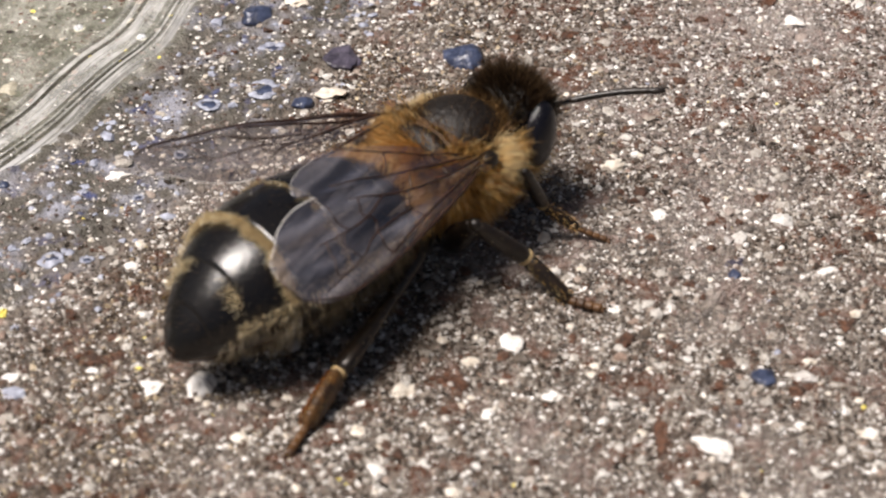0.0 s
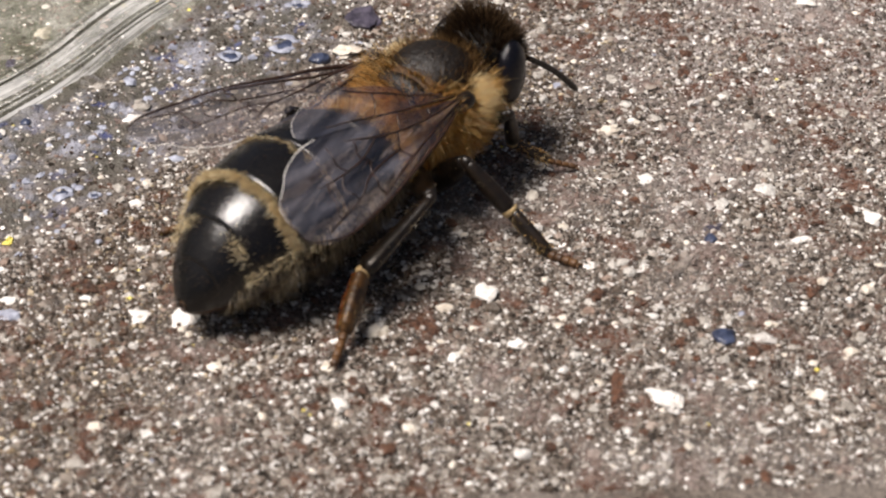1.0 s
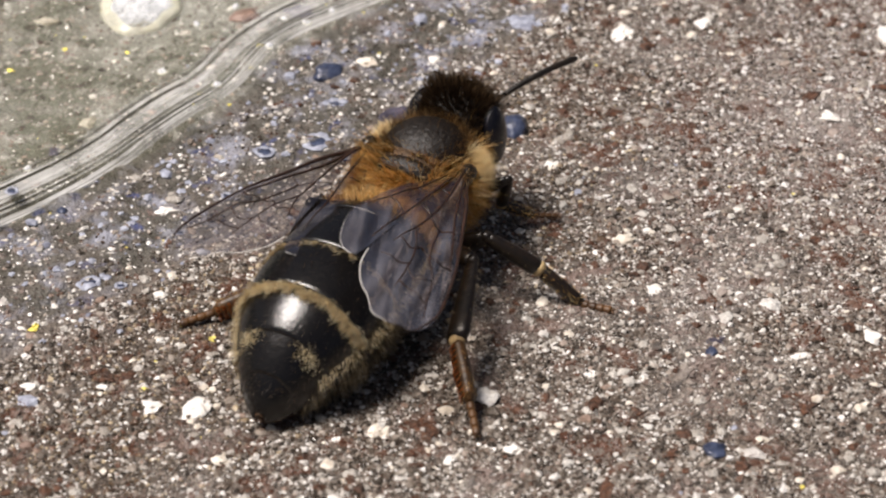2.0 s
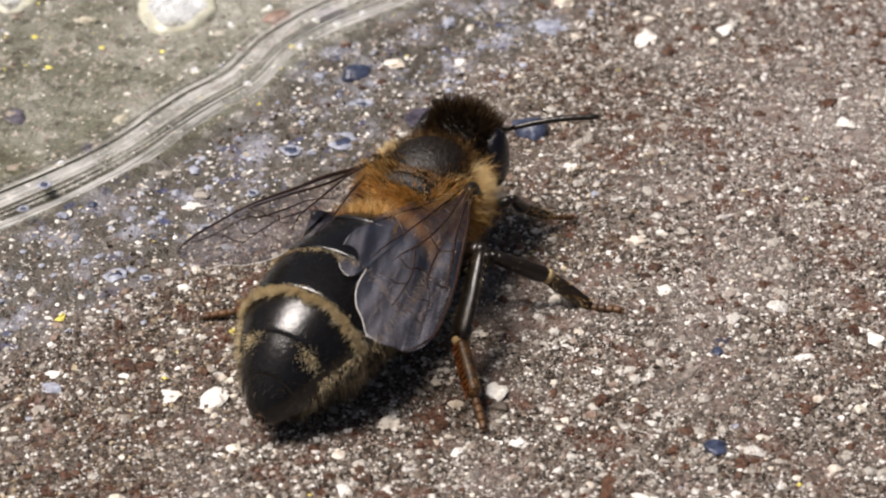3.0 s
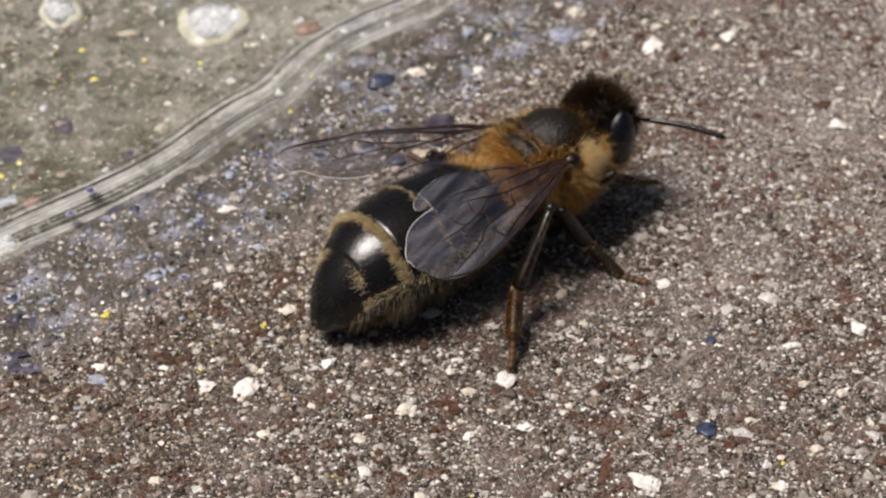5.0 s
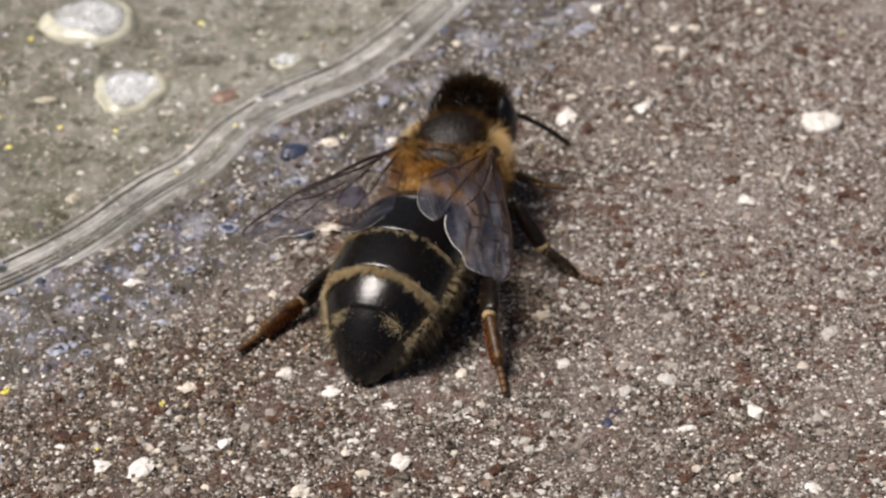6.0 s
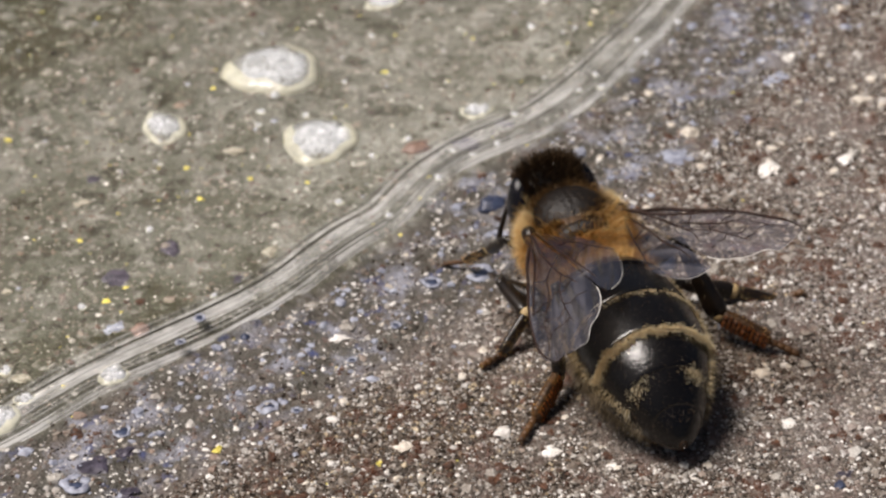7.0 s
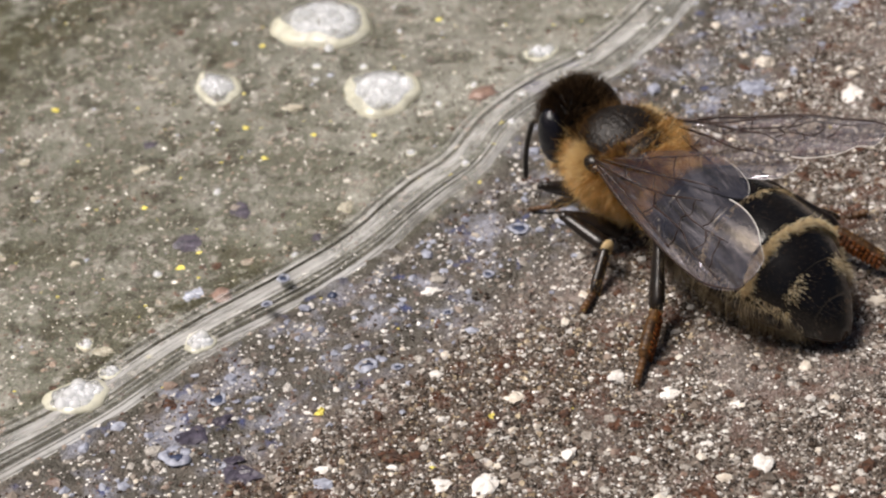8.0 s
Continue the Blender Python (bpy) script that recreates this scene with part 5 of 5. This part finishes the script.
def build_bubble(rng, x, y, a, b):
    thing = tagged(new("bubble"), "flat clear bubble with pale froth on the puddle", "bubble", "bubbles on the puddle")
    thing.matrix_world = pose(x * MM, y * MM, 0.17 * MM, 0, 0, 25)
    pinch = 0.55 if b > 1.5 * a else 0.0

    def shell(k, u, grow=0.0):
        """A place on the dome: k round it, u from 0 at its edge to 1 at its top."""
        t = u * math.pi / 2
        wob = 1 + 0.07 * np.sin(3 * k + x) + 0.06 * np.sin(2 * k + 3 * y) + 0.025 * np.sin(7 * k + x * y) + 0.012 * np.sin(15 * k + y)
        narrow = 1 - pinch * np.clip(np.sin(k), 0, 1) ** 2
        return np.stack([(a + grow) * np.cos(t) * np.cos(k) * wob * narrow, (b + grow) * np.cos(t) * np.sin(k) * wob, 0.32 * min(a, b) * np.sin(t) + grow + 0 * k], -1)
    n = 48
    k = np.arange(n) * 2 * math.pi / n
    v = np.concatenate([shell(k, u) for u in np.linspace(0, 1, 10)])
    part("dome", mesh_of("dome", v, grid_faces(10, n, True), BUBBLE), thing).visible_shadow = False
    wide = 0.42 + 0.09 * np.sin(2 * k + y) + 0.05 * np.sin(5 * k + x)
    v = np.concatenate([shell(k, wide * u, 0.012) for u in np.linspace(0, 1, 6)])
    part("rim", mesh_of("rim", v, grid_faces(6, n, True), FOAM), thing, "pale cream rim").visible_shadow = False
    m = int(14 + 110 * a * b)
    r, q = np.sqrt(rng.uniform(size=m)) * 0.68, rng.uniform(0, 6.28, m)
    size = np.exp(rng.normal(-2.6, 0.5, m)) * (0.5 + 0.5 * min(a, 1))
    beads = [ball((a * r[i] * math.cos(q[i]), b * r[i] * math.sin(q[i]) * (0.75 if pinch else 1), 0.02 + 0.18 * min(a, b) * (1 - r[i] ** 2)), (size[i],) * 3, None, 10, 7) for i in range(m)]
    part("froth", mesh_of("froth", *joined(*beads), FROTH), thing, "tiny glinting froth bubbles", "stuff").visible_shadow = False


def build_bubbles():
    rng = np.random.RandomState(33)
    for spot in BUBBLES:
        build_bubble(rng, *spot)
    for _ in range(54):
        i = rng.randint(330, 520)
        x, y = RIM_LINE[i] + np.array([-0.72, 0.69]) * rng.uniform(0.2, 11.0)
        a = rng.uniform(0.06, 0.19)
        build_bubble(rng, x, y, a, a)


build_bubbles()


# ---- how the bee walks ----
# the bee's way: seconds, x, y (millimetres), heading, pitch, roll (degrees)
BEE_WAY = [
    (0, -0.72, -2.29, 39.1, 4.1, 0.7),
    (0.5, -0.64, -1.80, 45.2, 4.9, -0.3),
    (1, -0.88, -1.77, 47.8, 1.3, -0.2),
    (1.5, -0.93, -0.41, 59.5, -0.8, 1.1),
    (2, -1.23, -0.20, 64.8, -2.9, 1.6),
    (2.2, -1.49, -0.31, 68.1, -0.3, 2.4),
    (3.3, -1.57, -1.45, 61.3, 0.1, 0.3),
    (3.5, -1.58, -1.38, 57.7, 0.2, 0.2),
    (4, -0.98, -0.75, 53.0, 2.6, -0.2),
    (4.2, -0.89, -0.99, 46.3, 1.3, -1.0),
    (5.3, 1.96, 2.18, 47.6, -1.2, -3.4),
    (5.5, 1.86, 2.88, 50.8, -1.7, -3.5),
    (5.8, 2.05, 4.66, 63.3, -4.6, -4.2),
    (6, 1.84, 5.37, 75.0, -3.8, -4.0),
    (6.2, 1.08, 4.69, 87.8, -4.3, -5.8),
    (6.5, -0.00, 4.94, 100.9, 0.0, -6.5),
    (6.7, -0.19, 4.45, 110.9, 0.1, -5.7),
    (7, -0.48, 4.02, 112.0, 1.6, -4.3),
    (7.2, -1.11, 5.05, 123.0, 1.9, -4.7),
    (7.5, -1.57, 5.25, 134.4, -0.0, -4.4),
    (8, -1.76, 5.14, 131.2, -1.6, -2.6),
]
# where each foot stands: from, to (seconds), x, y (millimetres)
FEET = {}
FEET["middle", -1] = [(0.0, 1.05, 3.75, -5.60), (1.3, 4.35, 4.75, -2.66), (4.6, 5.0, 5.5, -1.6), (5.2, 5.55, 5.95, -1.2), (5.75, 6.05, 7.12, 2.85), (6.2, 8.0, 6.85, 5.65)]
FEET["hind", -1] = [(0.0, 0.1, -4.81, -10.45), (0.4, 1.05, -2.87, -9.72), (1.35, 4.4, 0.95, -8.45), (4.7, 5.55, 1.31, -6.25), (5.75, 6.75, 4.2, -3.3), (6.95, 8.0, 6.4, 2.05)]
FEET["front", -1] = [(0.0, 0.15, 4.4, -2.58), (0.35, 1.05, 4.08, -0.88), (1.35, 4.3, 3.25, 2.2), (4.5, 4.8, 4.8, 2.6), (5.1, 5.55, 6.1, 3.3), (5.75, 5.9, 6.2, 6.1), (6.1, 6.4, 5.3, 8.3), (6.65, 7.0, 1.3, 8.9), (7.2, 8.0, -1.5, 9.2)]
FEET["middle", 1] = [(0.0, 1.1, -4.6, 1.2), (1.4, 4.3, -5.0, 2.4), (4.6, 4.95, -3.0, 4.8), (5.2, 5.7, -1.6, 6.4), (5.95, 6.2, -2.6, 6.2), (6.4, 6.75, -3.8, 3.4), (6.92, 8.0, -3.93, 0.82)]
FEET["hind", 1] = [(0.0, 4.45, -7.65, -3.55), (4.8, 6.52, -4.64, -1.40), (6.68, 8.0, -2.36, -2.98)]
FEET["front", 1] = [(0.0, 0.95, 0.7, 2.4), (1.25, 4.25, -0.8, 4.1), (4.55, 4.85, 1.2, 6.0), (5.1, 5.65, 2.8, 7.8), (5.85, 6.2, 0.35, 9.4), (6.4, 6.8, -3.2, 8.5), (7.0, 8.0, -5.7, 6.7)]
# the antennae's tips in the bee's space
TIPS = {
    -1: [(0.0, 5.85, -3.0, 4.15), (0.5, 6.2, -2.4, 2.6), (1.0, 6.2, -0.9, 1.15), (1.5, 5.2, -3.0, 1.9), (2.0, 6.2, -1.8, 3.7), (2.2, 5.9, -1.3, 3.6), (3.3, 5.4, -3.3, 3.8), (3.5, 5.8, -3.0, 3.7),
         (4.0, 4.9, -3.8, 2.2), (4.2, 5.1, -4.0, 1.8), (5.3, 5.5, -3.2, 2.5), (5.5, 5.0, -2.8, 1.6), (5.8, 5.0, -2.8, 1.5), (6.0, 5.0, -2.2, 1.2), (8.0, 5.0, -1.8, 1.5)],
    1: [(0.0, 6.0, 2.0, 2.2), (4.2, 5.6, 2.6, 2.4), (6.2, 4.6, 2.6, 1.3), (6.5, 4.1, 2.6, 0.9), (7.0, 3.7, 2.4, 0.6), (7.5, 4.5, 1.3, 0.6), (8.0, 4.7, 1.3, 0.6)],
}
# how the wings are turned at their roots: seconds and degrees
WING_TURN = {
    1: [(0, -0.1, 5.3, -19.9), (0.5, 0.4, 3.1, -21), (2, -1.8, 6.3, -20.7), (4, -1.4, 1.5, -21.9), (5.5, -0.4, 8.6, -25.9), (6.2, -9.3, 5.2, -25.3), (6.5, -6.6, 1.8, -20.5), (7, -32, 0, -16), (8, -40, -5, -12)],
    -1: [(0, 34.8, -5.7, 12.9), (0.5, 44.9, -6.6, 11.5), (2, 26, 0.6, 19.9), (4, 22.7, -8.5, 17.5), (5.5, 25.2, 1, 24.4), (6.2, 34, 0.3, 26.3), (6.5, 5.9, 1, 32.5), (7, -2.8, 15.3, 35.1), (8, 4.3, 13.2, 25.8)],
}


def along(rows, t):
    r = np.array(rows, float)
    return cubic(np.array(t), r[:, 0], r[:, 1:]) if len(r) > 2 else np.array([np.interp(t, r[:, 0], c) for c in r[:, 1:].T])


def foot_at(stands, t):
    """A foot's place at t: it stands, or swings in an arc to its next stand."""
    for i, (a, b, x, y) in enumerate(stands):
        if t <= b:
            if t >= a or i == 0:
                return np.array([x, y, 0.0])
            _, b0, x0, y0 = stands[i - 1]
            k = (t - b0) / (a - b0)
            e = float(ease(k))
            return np.array([x0 + (x - x0) * e, y0 + (y - y0) * e, 0.9 * math.sin(math.pi * k)])
    return np.array([*stands[-1][2:], 0.0])


def axes(origin, x_dir, up):
    x = Vector(x_dir).normalized()
    y = Vector(up).cross(x).normalized()
    z = x.cross(y)
    m = Matrix((x, y, z)).transposed().to_4x4()
    m.translation = Vector(origin)
    return m


def leg_pose(which, s, foot):
    """The poses of thigh, shin and foot in the bee's space (millimetres) for a foot's place in that space."""
    k = LEGS[which]
    hip = np.array(k["hip"]) * (1, s, 1)
    near = hip + np.array([-1.6, 0, 0]) if which == "hind" and s > 0 else hip
    flat = (near - foot) * (1, 1, 0)
    flat = flat / (np.linalg.norm(flat) + 1e-9)
    a, b, c = k["a"], k["b"], k["c"]
    for lift in range(12 if which == "hind" and s > 0 else k["lift"], 88, 2):
        ankle = foot + c * (flat * math.cos(radians(lift)) + np.array([0, 0, math.sin(radians(lift))]))
        reach = np.linalg.norm(ankle - hip)
        if abs(a - b) * 1.15 + 0.3 < reach < (a + b) * 0.985:
            break
        if reach <= abs(a - b) * 1.15 + 0.3:
            break
    else:
        ankle = foot + c * (hip - foot) / np.linalg.norm(hip - foot)
    w = ankle - hip
    reach = min(max(np.linalg.norm(w), abs(a - b) + 0.15), (a + b) * 0.99)
    w = w / np.linalg.norm(w)
    ankle = hip + w * reach
    out = np.array([0.15 if which == "front" else -0.5 if which == "hind" else -0.1, (0.9 if which == "hind" else 0.7) * s, 0.42 if which == "hind" else 0.6])
    if which == "middle" and s > 0:
        out = np.array([-0.1, 0.9, 0.4])
    if which == "hind" and s > 0:
        out = np.array([-0.6, 0.3, 0.5])
    side = out - w * (out @ w)
    side /= np.linalg.norm(side)
    ca = (a * a + reach * reach - b * b) / (2 * a * reach)
    knee = hip + a * (w * ca + side * math.sqrt(max(0.0, 1 - ca * ca)))
    up = tuple(side)
    return axes(hip, knee - hip, up), axes(knee, ankle - knee, up), axes(ankle, foot - ankle, (0, 0, 1))


def in_metres(m):
    m = m.copy()
    m.translation = m.translation * MM
    return m


# how far the waterline draws back towards the puddle: seconds, millimetres
WATER_SHIFT = [(0, 0.25), (0.5, 0.30), (2, 0.48), (4, 0.75), (5.5, 0.15), (6.2, -0.02), (6.5, 0.18), (7, 0.42), (8, 0.30)]


def motions():
    walk(water_sheet, [(t, pose(-0.74 * k * MM, 0.67 * k * MM, 0)) for t, k in WATER_SHIFT])
    times = [round(0.1 * i, 1) for i in range(81)]
    way = {t: along(BEE_WAY, t) for t in times}
    at = {t: pose(way[t][0], way[t][1], 0.0, way[t][4], way[t][3], way[t][2]) for t in times}
    walk(bee, [(t, in_metres(at[t])) for t in times])
    for (which, s), stands in FEET.items():
        rows = ([], [], [])
        for t in times:
            p = foot_at(stands, t)
            p[2] += 0.12
            local = at[t].inverted() @ Vector(p)
            for r, m in zip(rows, leg_pose(which, s, np.array(local))):
                r.append((t, in_metres(m)))
        for ob, r in zip(MOVING[which, s], rows):
            walk(ob, r)
    for s in (1, -1):
        base = np.array([3.85, 0.34 * s, 3.05])
        walk(MOVING["antenna", s], [(t, in_metres(axes(base, along(TIPS[s], t) - base, (0, 0, 1)))) for t in times])
        rows = [(t, in_metres(pose(*WING_BASE[s], *along(WING_TURN[s], t)))) for t in times]
        for ob in MOVING["wing", s]:
            walk(ob, rows)


motions()
